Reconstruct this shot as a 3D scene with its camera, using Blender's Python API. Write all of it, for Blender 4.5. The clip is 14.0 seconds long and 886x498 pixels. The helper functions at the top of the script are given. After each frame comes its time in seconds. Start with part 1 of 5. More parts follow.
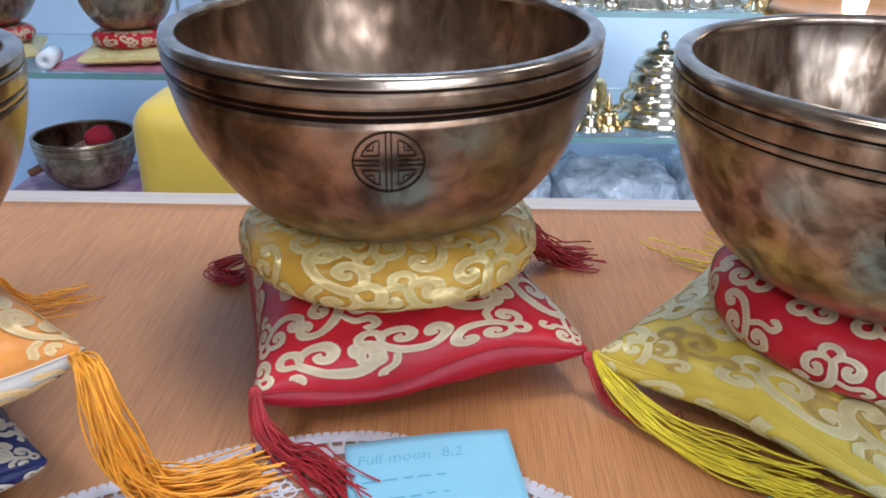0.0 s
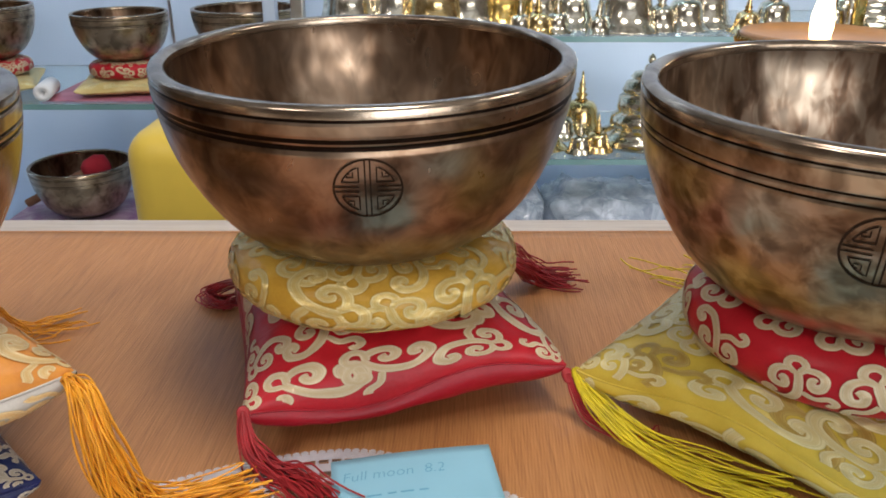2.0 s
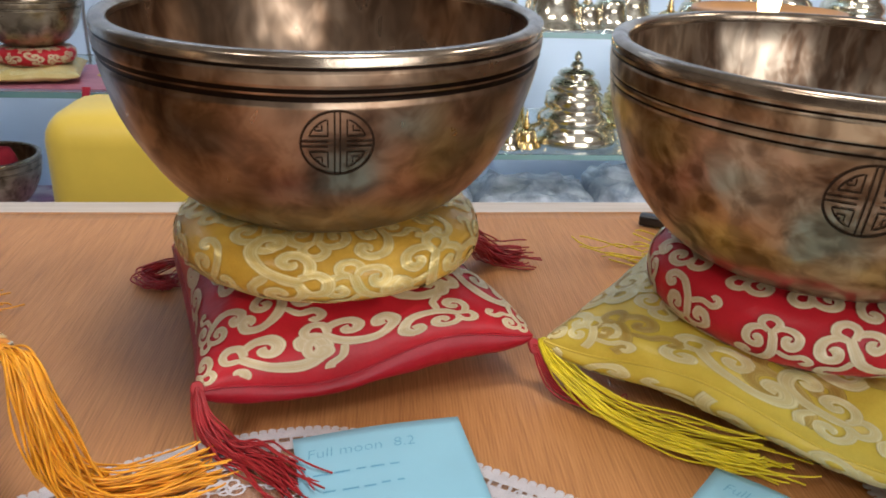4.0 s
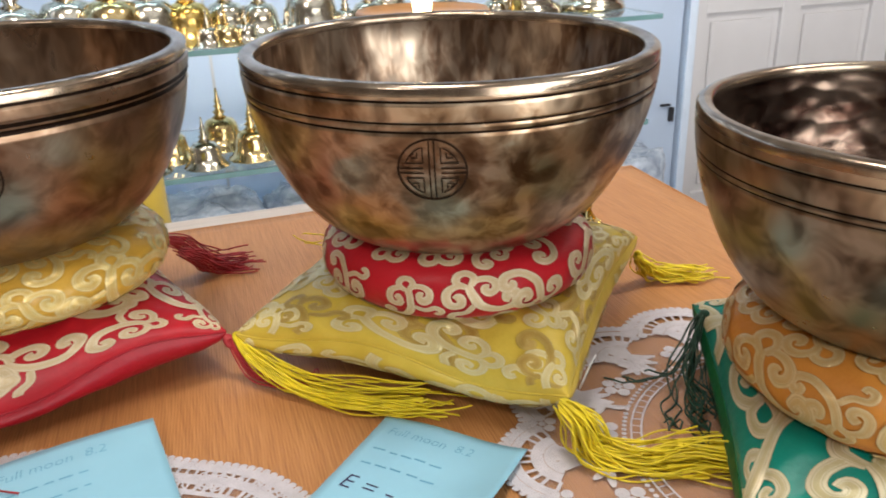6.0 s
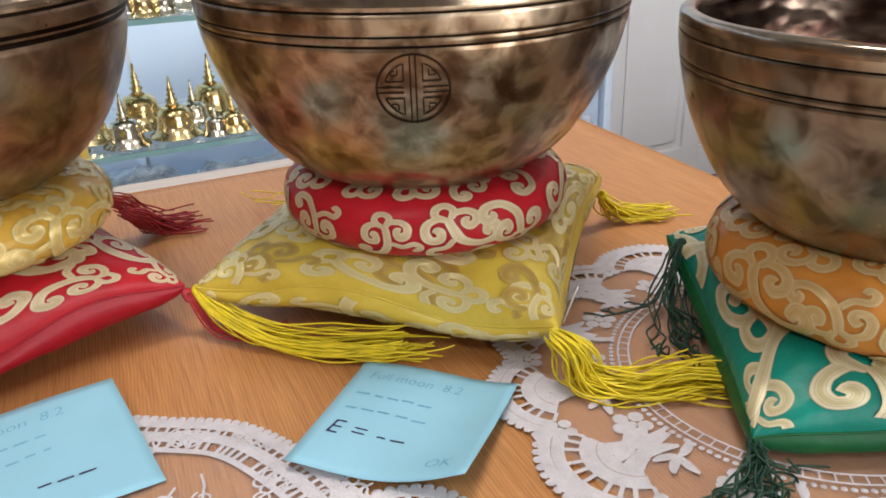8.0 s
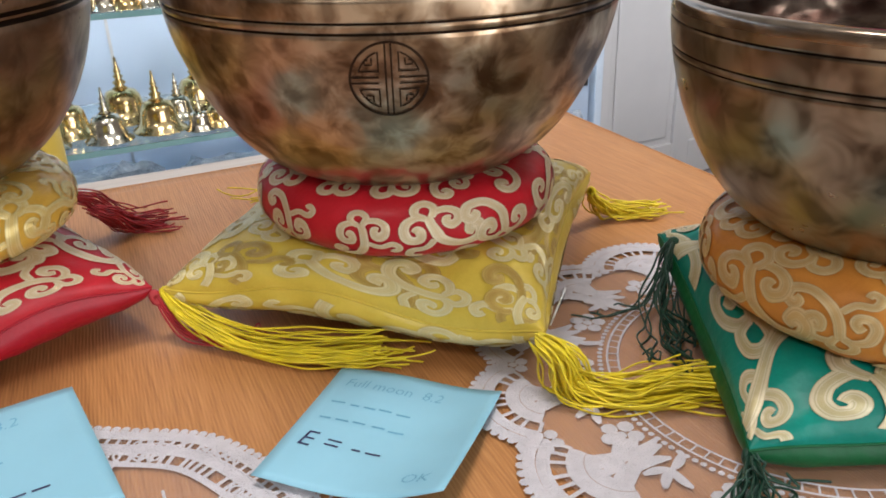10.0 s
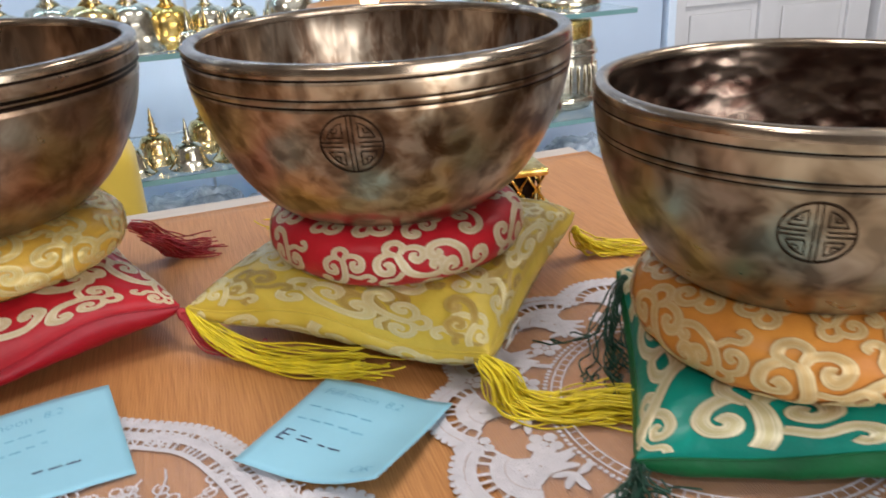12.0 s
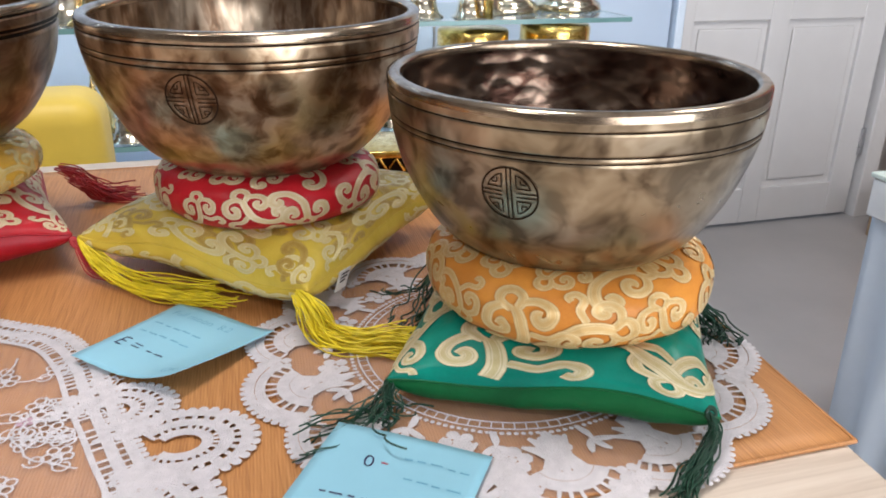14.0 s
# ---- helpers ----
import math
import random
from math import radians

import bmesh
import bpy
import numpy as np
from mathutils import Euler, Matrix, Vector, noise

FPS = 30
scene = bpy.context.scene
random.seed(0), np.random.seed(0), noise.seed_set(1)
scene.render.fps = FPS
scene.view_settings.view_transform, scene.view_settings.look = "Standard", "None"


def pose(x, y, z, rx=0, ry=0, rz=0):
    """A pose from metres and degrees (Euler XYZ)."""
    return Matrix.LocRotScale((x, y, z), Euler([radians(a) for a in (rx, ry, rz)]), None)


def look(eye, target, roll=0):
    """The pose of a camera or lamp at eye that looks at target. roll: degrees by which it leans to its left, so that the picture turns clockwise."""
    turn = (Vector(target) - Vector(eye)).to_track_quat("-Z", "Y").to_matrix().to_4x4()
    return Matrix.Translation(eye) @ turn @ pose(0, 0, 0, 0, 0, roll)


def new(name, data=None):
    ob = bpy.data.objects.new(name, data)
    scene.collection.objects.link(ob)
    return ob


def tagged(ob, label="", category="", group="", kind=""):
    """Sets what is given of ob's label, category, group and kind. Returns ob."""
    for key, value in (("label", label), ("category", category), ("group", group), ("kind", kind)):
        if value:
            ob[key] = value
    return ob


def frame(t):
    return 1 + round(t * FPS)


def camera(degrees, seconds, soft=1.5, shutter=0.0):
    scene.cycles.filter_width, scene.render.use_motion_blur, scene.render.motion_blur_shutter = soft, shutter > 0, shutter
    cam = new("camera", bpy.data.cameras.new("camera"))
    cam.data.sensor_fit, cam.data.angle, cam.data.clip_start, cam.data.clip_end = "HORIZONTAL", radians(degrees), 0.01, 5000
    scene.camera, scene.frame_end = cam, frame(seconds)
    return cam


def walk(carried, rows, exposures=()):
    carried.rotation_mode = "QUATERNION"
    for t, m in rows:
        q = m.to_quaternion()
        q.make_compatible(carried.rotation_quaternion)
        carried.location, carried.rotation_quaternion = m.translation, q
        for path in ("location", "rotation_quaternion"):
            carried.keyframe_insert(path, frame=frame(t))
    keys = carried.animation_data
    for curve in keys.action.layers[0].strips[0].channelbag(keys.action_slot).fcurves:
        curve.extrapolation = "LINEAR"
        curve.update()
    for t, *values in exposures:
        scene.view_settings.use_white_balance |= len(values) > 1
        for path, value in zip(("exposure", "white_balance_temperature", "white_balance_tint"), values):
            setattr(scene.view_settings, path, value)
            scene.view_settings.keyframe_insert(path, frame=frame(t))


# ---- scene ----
cam = camera(59.0, 14.0, soft=1.8, shutter=0.5)
PATH = [
    (0, (-0.001, -0.005, 1.002), (-0.003, 1.804, 0.15), 0.8),
    (0.5, (-0.018, -0.014, 1.003), (-0.009, 1.803, 0.168), 0.7),
    (1, (-0.03, -0.022, 0.994), (-0.006, 1.815, 0.203), 0.3),
    (1.5, (-0.015, -0.027, 1.001), (0.023, 1.811, 0.215), 0.0),
    (2, (0.008, -0.018, 1.007), (0.009, 1.816, 0.21), 0.0),
    (4.5, (-0.018, -0.01, 0.98), (0.269, 1.812, 0.207), 1.5),
    (5, (0.016, -0.038, 0.993), (0.39, 1.774, 0.233), -0.2),
    (5.5, (0.054, -0.075, 0.995), (0.56, 1.707, 0.241), -1.3),
    (6, (0.064, -0.07, 0.992), (0.666, 1.675, 0.223), -2.0),
    (6.5, (0.051, -0.071, 0.986), (0.744, 1.638, 0.213), -2.2),
    (7, (0.043, -0.056, 0.97), (0.779, 1.625, 0.176), -2.2),
    (7.5, (0.041, -0.055, 0.965), (0.799, 1.611, 0.158), -2.2),
    (10, (0.054, -0.038, 0.957), (0.844, 1.603, 0.132), -1.9),
    (10.5, (0.06, -0.056, 0.963), (0.811, 1.609, 0.149), -2.3),
    (11, (0.068, -0.056, 0.985), (0.742, 1.652, 0.194), -2.7),
    (11.5, (0.073, -0.085, 0.996), (0.689, 1.657, 0.23), -3.2),
    (12, (0.087, -0.115, 0.987), (0.691, 1.631, 0.221), -3.2),
    (12.5, (0.115, -0.151, 0.983), (0.733, 1.588, 0.212), -3.2),
    (13, (0.152, -0.18, 0.984), (0.77, 1.561, 0.217), -1.8),
    (13.5, (0.171, -0.197, 0.986), (0.746, 1.557, 0.215), 0.3),
    (14, (0.178, -0.22, 0.987), (0.708, 1.548, 0.217), 0.8),
]
EXPOSURES = [(0.0, 0.01, 5300, 10), (0.5, -0.11, 5800, 10), (1.0, -0.25, 6250, 10), (2.0, -0.27, 6300, 10), (4.5, -0.11, 6350, 10), (5.5, 0.01, 6500, 10), (10.0, -0.07, 6200, 10), (12.0, -0.09, 6200, 10), (13.0, -0.16, 6200, 10), (14.0, -0.01, 6200, 10)]
walk(cam, [(t, look(eye, target, roll)) for t, eye, target, roll in PATH], EXPOSURES)

# ---- world and light ----
world = bpy.data.worlds.new("world")
scene.world = world
world.use_nodes = True
world.node_tree.nodes["Background"].inputs[0].default_value = (0.75, 0.85, 1.0, 1)
world.node_tree.nodes["Background"].inputs[1].default_value = 0.3


def area_lamp(name, m, sx, sy, watts, color):
    data = bpy.data.lights.new(name, "AREA")
    data.shape, data.size, data.size_y, data.energy, data.color = "RECTANGLE", sx, sy, watts, color
    ob = new(name, data)
    ob.matrix_world = m
    return ob


WARM, COOL, DAY = (1.0, 0.925, 0.87), (0.62, 0.79, 1.0), (0.98, 0.965, 0.97)
CEIL = 2.6
area_lamp("ceiling_lamp_light", look((0.1, 0.25, CEIL - 0.06), (0.1, 0.25, 0)), 0.45, 0.45, 18, WARM)
area_lamp("ceiling_lamp_light", look((-1.2, -0.9, CEIL - 0.06), (-1.2, -0.9, 0)), 0.45, 0.45, 18, WARM)
area_lamp("ceiling_lamp_light", look((1.7, 0.5, CEIL - 0.06), (1.7, 0.5, 0)), 0.45, 0.45, 18, WARM)
area_lamp("window_light", look((1.4, -2.42, 1.1), (1.2, 0.5, 1.0)), 2.4, 1.95, 92, DAY)
area_lamp("cabinet_strip_light", look((-0.65, 1.64, 1.93), (-0.65, 1.70, 0.6)), 2.3, 0.06, 5.6, COOL)

# ---- materials ----


def mat(name):
    m = bpy.data.materials.new(name)
    m.use_nodes = True
    nt = m.node_tree
    return m, nt, nt.nodes["Principled BSDF"]


def node(nt, kind, **inputs):
    n = nt.nodes.new(kind)
    for k, v in inputs.items():
        n.inputs[k.replace("_", " ")].default_value = v
    return n


def ramp(nt, fac, stops):
    r = nt.nodes.new("ShaderNodeValToRGB")
    el = r.color_ramp.elements
    while len(el) < len(stops):
        el.new(0.5)
    for e, (p, c) in zip(el, stops):
        e.position, e.color = p, (*c, 1)
    nt.links.new(fac, r.inputs[0])
    return r.outputs[0]


def coords(nt, scale=(1, 1, 1), rot=(0, 0, 0), kind="Object"):
    t = nt.nodes.new("ShaderNodeTexCoord")
    m = nt.nodes.new("ShaderNodeMapping")
    m.inputs["Scale"].default_value, m.inputs["Rotation"].default_value = scale, rot
    nt.links.new(t.outputs[kind], m.inputs[0])
    return m.outputs[0]


def noise_tex(nt, vec, scale, detail=4, rough=0.55, dist=0.0):
    n = node(nt, "ShaderNodeTexNoise", Scale=scale, Detail=detail, Roughness=rough, Distortion=dist)
    nt.links.new(vec, n.inputs["Vector"])
    return n.outputs["Fac"]


def mix(nt, fac, a, b, mode="MIX"):
    n = nt.nodes.new("ShaderNodeMix")
    n.data_type, n.blend_type = "RGBA", mode
    for sock, v in ((n.inputs[0], fac), (n.inputs[6], a), (n.inputs[7], b)):
        if isinstance(v, (int, float)):
            sock.default_value = v
        elif isinstance(v, tuple):
            sock.default_value = (*v, 1)
        else:
            nt.links.new(v, sock)
    return n.outputs[2]


def math_node(nt, op, a, b=0.0):
    n = nt.nodes.new("ShaderNodeMath")
    n.operation = op
    for sock, v in ((n.inputs[0], a), (n.inputs[1], b)):
        if isinstance(v, (int, float)):
            sock.default_value = v
        else:
            nt.links.new(v, sock)
    return n.outputs[0]


def bump(nt, bsdf, height, strength, distance, prior=None):
    b = node(nt, "ShaderNodeBump", Strength=strength, Distance=distance)
    nt.links.new(height, b.inputs["Height"])
    if prior:
        nt.links.new(prior, b.inputs["Normal"])
    nt.links.new(b.outputs[0], bsdf.inputs["Normal"])
    return b.outputs[0]


def plain(name, color, rough=0.5, metal=0.0, vary=0.12, scale=30.0, bumpy=0.1, depth=0.0006, sheen=0.0):
    """A painted, moulded or woven surface with variation at two scales."""
    m, nt, b = mat(name)
    v = coords(nt)
    n1, n2 = noise_tex(nt, v, scale, 5), noise_tex(nt, v, scale * 9, 3)
    lo = tuple(c * (1 - vary) for c in color)
    hi = tuple(min(1, c * (1 + vary)) for c in color)
    c1 = ramp(nt, n1, [(0.3, lo), (0.7, hi)])
    nt.links.new(mix(nt, 0.25 * min(1, vary * 4), c1, ramp(nt, n2, [(0.3, lo), (0.7, hi)])), b.inputs["Base Color"])
    nt.links.new(math_node(nt, "ADD", math_node(nt, "MULTIPLY", n1, 0.16), rough - 0.08), b.inputs["Roughness"])
    b.inputs["Metallic"].default_value = metal
    b.inputs["Sheen Weight"].default_value = sheen
    bump(nt, b, n2, bumpy, depth)
    return m


def bronze(name, dark, mid, light, seed, hammered=0.5, rough=0.27, big=22.0, streak=1.0, detail=3, spots=0.0, metal=0.95, cells=70.0):
    """Hand-beaten bowl bronze: dents of the hammer, blotches of brown patina between polished high spots."""
    m, nt, b = mat(name)
    v = coords(nt, (1, 1, streak))
    mp = nt.nodes.new("ShaderNodeMapping")
    mp.inputs["Location"].default_value = (seed, seed * 0.7, seed * 1.3)
    nt.links.new(v, mp.inputs[0])
    v = mp.outputs[0]
    n1 = noise_tex(nt, v, big, 2, 0.5, 0.6)
    n2 = noise_tex(nt, v, big * 3.4, detail, 0.55, 0.5)
    n3 = noise_tex(nt, v, 420, 2)
    base = ramp(nt, n1, [(0.36, dark), (0.50, mid), (0.64, light)])
    spot = ramp(nt, n2, [(0.36, tuple(c * 0.55 for c in dark)), (0.48, mid), (0.60, light)])
    colour = mix(nt, 0.45, base, spot)
    vo = node(nt, "ShaderNodeTexVoronoi", Scale=cells)
    vo.feature = "SMOOTH_F1"
    vo.inputs["Smoothness"].default_value = 0.35
    nt.links.new(v, vo.inputs["Vector"])
    if spots:
        dab = ramp(nt, math_node(nt, "ADD", vo.outputs["Distance"], math_node(nt, "MULTIPLY", math_node(nt, "ADD", n1, n2), 0.45)), [(0.66, (1, 1, 1)), (0.84, (0, 0, 0))])
        colour = mix(nt, math_node(nt, "MULTIPLY", dab, spots), colour, tuple(0.9 * c for c in dark))
    nt.links.new(colour, b.inputs["Base Color"])
    b.inputs["Metallic"].default_value = metal
    r = math_node(nt, "SUBTRACT", rough + 0.09, math_node(nt, "MULTIPLY", n2, 0.18))
    nt.links.new(r, b.inputs["Roughness"])
    h = math_node(nt, "ADD", math_node(nt, "MULTIPLY", vo.outputs["Distance"], 0.40), math_node(nt, "MULTIPLY", n1, 0.4))
    p = bump(nt, b, h, hammered, 0.004)
    bump(nt, b, n3, 0.05, 0.0004, p)
    return m


BRONZE = [
    bronze("bronze_brown", (0.062, 0.031, 0.016), (0.200, 0.126, 0.078), (0.40, 0.29, 0.20), 3.1, 0.12, 0.31, 16),
    bronze("bronze_mottled", (0.085, 0.041, 0.018), (0.345, 0.232, 0.140), (0.64, 0.51, 0.36), 7.7, 0.40, 0.33, 20, 1.0, 3, 0.6, cells=66.0),
    bronze("bronze_grey", (0.105, 0.070, 0.042), (0.31, 0.240, 0.160), (0.49, 0.405, 0.29), 12.4, 0.14, 0.31, 19, 1.0, 2),
    bronze("bronze_ochre", (0.10, 0.052, 0.024), (0.28, 0.18, 0.10), (0.46, 0.35, 0.23), 21.9, 0.14, 0.25, 20),
]
BRONZE_IN = [
    bronze("bronze_inside_brown", (0.075, 0.038, 0.02), (0.21, 0.13, 0.078), (0.37, 0.26, 0.175), 33.0, 0.4, 0.30, 20, 0.5, 2),
    bronze("bronze_inside_mottled", (0.05, 0.026, 0.016), (0.20, 0.125, 0.078), (0.50, 0.40, 0.295), 41.0, 0.5, 0.32, 34, 0.4, 2),
    bronze("bronze_inside_grey", (0.030, 0.014, 0.010), (0.085, 0.045, 0.031), (0.30, 0.225, 0.17), 55.0, 0.5, 0.24, 20, 1.6, 2),
    bronze("bronze_inside_ochre", (0.06, 0.03, 0.018), (0.20, 0.125, 0.08), (0.40, 0.29, 0.20), 61.0, 0.35, 0.36, 24, 0.5, 2),
]
BRONZE_LIP = bronze("bronze_polished_lip", (0.24, 0.175, 0.12), (0.34, 0.26, 0.185), (0.50, 0.41, 0.31), 71.0, 0.05, 0.20, 22)
NEAR_BLACK = plain("near_black_metal", (0.016, 0.010, 0.007), 0.5, 1.0, 0.3, 60)
SEAL = plain("brown_patina", (0.042, 0.026, 0.017), 0.5, 1.0, 0.3, 60)
BRASS = bronze("brass", (0.52, 0.34, 0.11), (0.78, 0.58, 0.26), (0.92, 0.76, 0.45), 5.0, 0.05, 0.18, 40, metal=1.0)
SILVERED = bronze("silvered_brass", (0.45, 0.40, 0.30), (0.70, 0.64, 0.50), (0.88, 0.83, 0.70), 9.0, 0.05, 0.17, 40, metal=1.0)
GOLD = bronze("gilt", (0.50, 0.30, 0.05), (0.80, 0.54, 0.14), (0.95, 0.72, 0.30), 15.0, 0.05, 0.22, 60, metal=1.0)


def satin(name, color, deep, rough=0.42):
    """Silk satin: fine weave, soft folds of tone, slight sheen."""
    m, nt, b = mat(name)
    v = coords(nt)
    n1 = noise_tex(nt, v, 26, 3, 0.5, 0.5)
    w = noise_tex(nt, coords(nt, (1, 1.0, 1.0)), 900, 2)
    base = ramp(nt, n1, [(0.34, deep), (0.62, color)])
    nt.links.new(mix(nt, 0.22, base, ramp(nt, w, [(0.3, deep), (0.7, color)])), b.inputs["Base Color"])
    b.inputs["Roughness"].default_value = rough
    b.inputs["Specular IOR Level"].default_value = 0.28
    b.inputs["Sheen Weight"].default_value = 0.02
    b.inputs["Sheen Roughness"].default_value = 0.35
    p = bump(nt, b, w, 0.12, 0.0003)
    bump(nt, b, noise_tex(nt, v, 60, 3), 0.35, 0.003, p)
    return m


def brocade(name, edge, body, rough=0.36, metal=0.22):
    """Woven metallic thread: pale outline, hatched body along the scroll."""
    m, nt, b = mat(name)
    uv = nt.nodes.new("ShaderNodeTexCoord")
    sep = nt.nodes.new("ShaderNodeSeparateXYZ")
    nt.links.new(uv.outputs["UV"], sep.inputs[0])
    across = math_node(nt, "ABSOLUTE", math_node(nt, "SUBTRACT", sep.outputs["Y"], 0.5))
    w = node(nt, "ShaderNodeTexWave", Scale=7.0, Distortion=2.0, Detail=2.0)
    w.bands_direction = "Y"
    nt.links.new(uv.outputs["UV"], w.inputs["Vector"])
    n = noise_tex(nt, coords(nt), 160, 3)
    line = tuple(0.78 * x for x in body)
    c = ramp(nt, across, [(0.0, body), (0.13, body), (0.19, edge), (0.25, line), (0.31, edge), (0.43, edge), (0.49, line)])
    c = mix(nt, 0.22, c, ramp(nt, w.outputs["Fac"], [(0.2, line), (0.8, edge)]))
    c = mix(nt, 0.25, c, ramp(nt, n, [(0.3, body), (0.7, edge)]))
    nt.links.new(c, b.inputs["Base Color"])
    b.inputs["Roughness"].default_value, b.inputs["Metallic"].default_value = rough, metal
    bump(nt, b, w.outputs["Fac"], 0.35, 0.0003)
    return m


def runner_material():
    """Tan woven runner with fine ribs along its short way."""
    m, nt, b = mat("ribbed_tan_weave")
    v = coords(nt, rot=(0, 0, radians(4)))
    w = node(nt, "ShaderNodeTexWave", Scale=190.0, Distortion=1.6, Detail=3.0)
    w.inputs["Detail Scale"].default_value = 0.4
    nt.links.new(v, w.inputs["Vector"])
    streak = noise_tex(nt, coords(nt, (820, 26, 1), (0, 0, radians(4))), 1.0, 4, 0.65)
    broad = noise_tex(nt, v, 7, 3)
    c = ramp(nt, streak, [(0.25, (0.26, 0.097, 0.026)), (0.5, (0.50, 0.217, 0.068)), (0.78, (0.66, 0.335, 0.130))])
    c = mix(nt, 0.25, c, ramp(nt, w.outputs["Fac"], [(0.1, (0.31, 0.13, 0.038)), (0.8, (0.55, 0.27, 0.10))]))
    c = mix(nt, 0.18, c, ramp(nt, broad, [(0.3, (0.41, 0.175, 0.052)), (0.7, (0.62, 0.315, 0.125))]))
    nt.links.new(c, b.inputs["Base Color"])
    b.inputs["Roughness"].default_value = 0.5
    p = bump(nt, b, w.outputs["Fac"], 0.25, 0.0005)
    bump(nt, b, streak, 0.25, 0.0005, p)
    return m


def pale_wood_material():
    m, nt, b = mat("pale_ash_wood")
    g = noise_tex(nt, coords(nt, (9, 160, 9)), 1.0, 5, 0.6, 0.5)
    n = noise_tex(nt, coords(nt), 6, 3)
    c = ramp(nt, g, [(0.3, (0.46, 0.37, 0.29)), (0.55, (0.60, 0.51, 0.42)), (0.75, (0.68, 0.60, 0.51))])
    c = mix(nt, 0.2, c, ramp(nt, n, [(0.3, (0.50, 0.42, 0.34)), (0.7, (0.70, 0.62, 0.54))]))
    nt.links.new(c, b.inputs["Base Color"])
    b.inputs["Roughness"].default_value = 0.45
    bump(nt, b, g, 0.15, 0.0006)
    return m


def glass_material():
    m, nt, b = mat("shelf_glass")
    b.inputs["Base Color"].default_value = (0.86, 0.96, 0.94, 1)
    b.inputs["Roughness"].default_value = 0.02
    b.inputs["IOR"].default_value = 1.5
    b.inputs["Transmission Weight"].default_value = 1.0
    return m


RUNNER, PALE_WOOD, GLASS = runner_material(), pale_wood_material(), glass_material()
GLASS_EDGE = plain("glass_edge_green", (0.16, 0.30, 0.30), 0.15, 0.0, 0.1, 20)
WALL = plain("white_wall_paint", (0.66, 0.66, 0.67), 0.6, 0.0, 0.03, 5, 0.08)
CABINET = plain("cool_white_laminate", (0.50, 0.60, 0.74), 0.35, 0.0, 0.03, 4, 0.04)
# walls out of view, darkened to cut fill and deepen the bowls' reflections
UNSEEN_WALL = plain("dark_unseen_wall", (0.20, 0.175, 0.155), 0.6, 0.0, 0.05, 5, 0.08)
# unseen ceiling, greyed to lower the bounced light
CEILING = plain("greyed_ceiling_paint", (0.52, 0.52, 0.51), 0.7, 0.0, 0.03, 5)
DOOR = plain("white_gloss_door_paint", (0.66, 0.65, 0.65), 0.35, 0.0, 0.03, 8, 0.05)
FLOOR = plain("grey_vinyl", (0.36, 0.345, 0.34), 0.38, 0.0, 0.08, 4, 0.05)
YELLOW_VINYL = plain("yellow_upholstery", (0.78, 0.56, 0.075), 0.45, 0.0, 0.06, 14, 0.12, sheen=0.1)
DARK = plain("black_plastic", (0.02, 0.02, 0.024), 0.4, 0.0, 0.2, 60)
METAL = plain("brushed_steel", (0.55, 0.56, 0.58), 0.3, 1.0, 0.08, 60)

# ---- helpers for shapes ----


def mesh_of(name, verts, faces, smooth=True, uvs=None):
    me = bpy.data.meshes.new(name)
    me.from_pydata([tuple(map(float, v)) for v in verts], [], faces)
    if uvs is not None:
        layer = me.uv_layers.new(name="UVMap")
        idx = np.empty(len(me.loops), dtype=np.int32)
        me.loops.foreach_get("vertex_index", idx)
        layer.data.foreach_set("uv", np.asarray(uvs, dtype=np.float32)[idx].ravel())
    if smooth:
        me.polygons.foreach_set("use_smooth", [True] * len(me.polygons))
    me.update()
    return me


AT = Matrix.Identity(4)  # frame in which top-level things are being laid out


def part(name, shape, material, parent=None, label=""):
    """Links a mesh or a bmesh as one object under a thing or a part."""
    if isinstance(shape, bmesh.types.BMesh):
        me = bpy.data.meshes.new(name)
        shape.to_mesh(me)
        shape.free()
    else:
        me = shape
    for m in material if isinstance(material, (list, tuple)) else [material]:
        me.materials.append(m)
    ob = new(name, me)
    ob.parent = parent
    if parent is None:
        ob.matrix_world = AT
    return tagged(ob, label)


def thing(name, m, label, category, group="", kind=""):
    ob = new(name)
    ob.empty_display_size = 0.02
    ob.matrix_world = AT @ m
    return tagged(ob, label, category, group, kind)


def grid_faces(n, m, wrap_n=False, wrap_m=False, base=0, flip=False):
    out = []
    for i in range(n if wrap_n else n - 1):
        for j in range(m if wrap_m else m - 1):
            a, b = base + i * m + j, base + i * m + (j + 1) % m
            c, d = base + ((i + 1) % n) * m + (j + 1) % m, base + ((i + 1) % n) * m + j
            out.append((d, c, b, a) if flip else (a, b, c, d))
    return out


def lathe(profile, n=64, wobble=0.0, seed=0.0, smooth=True, name="lathe"):
    """Turns (radius, height) pairs round the z axis; ends at radius 0 are closed by a small fan."""
    verts, rows = [], len(profile)
    for r, z in profile:
        for k in range(n):
            a = 2 * math.pi * k / n
            rr = r
            if wobble and r > 0:
                rr = r + wobble * (noise.noise(Vector((math.cos(a) * 2.3 + seed, math.sin(a) * 2.3, z * 45))))
            verts.append((rr * math.cos(a), rr * math.sin(a), z))
    return mesh_of(name, verts, grid_faces(rows, n, False, True), smooth)


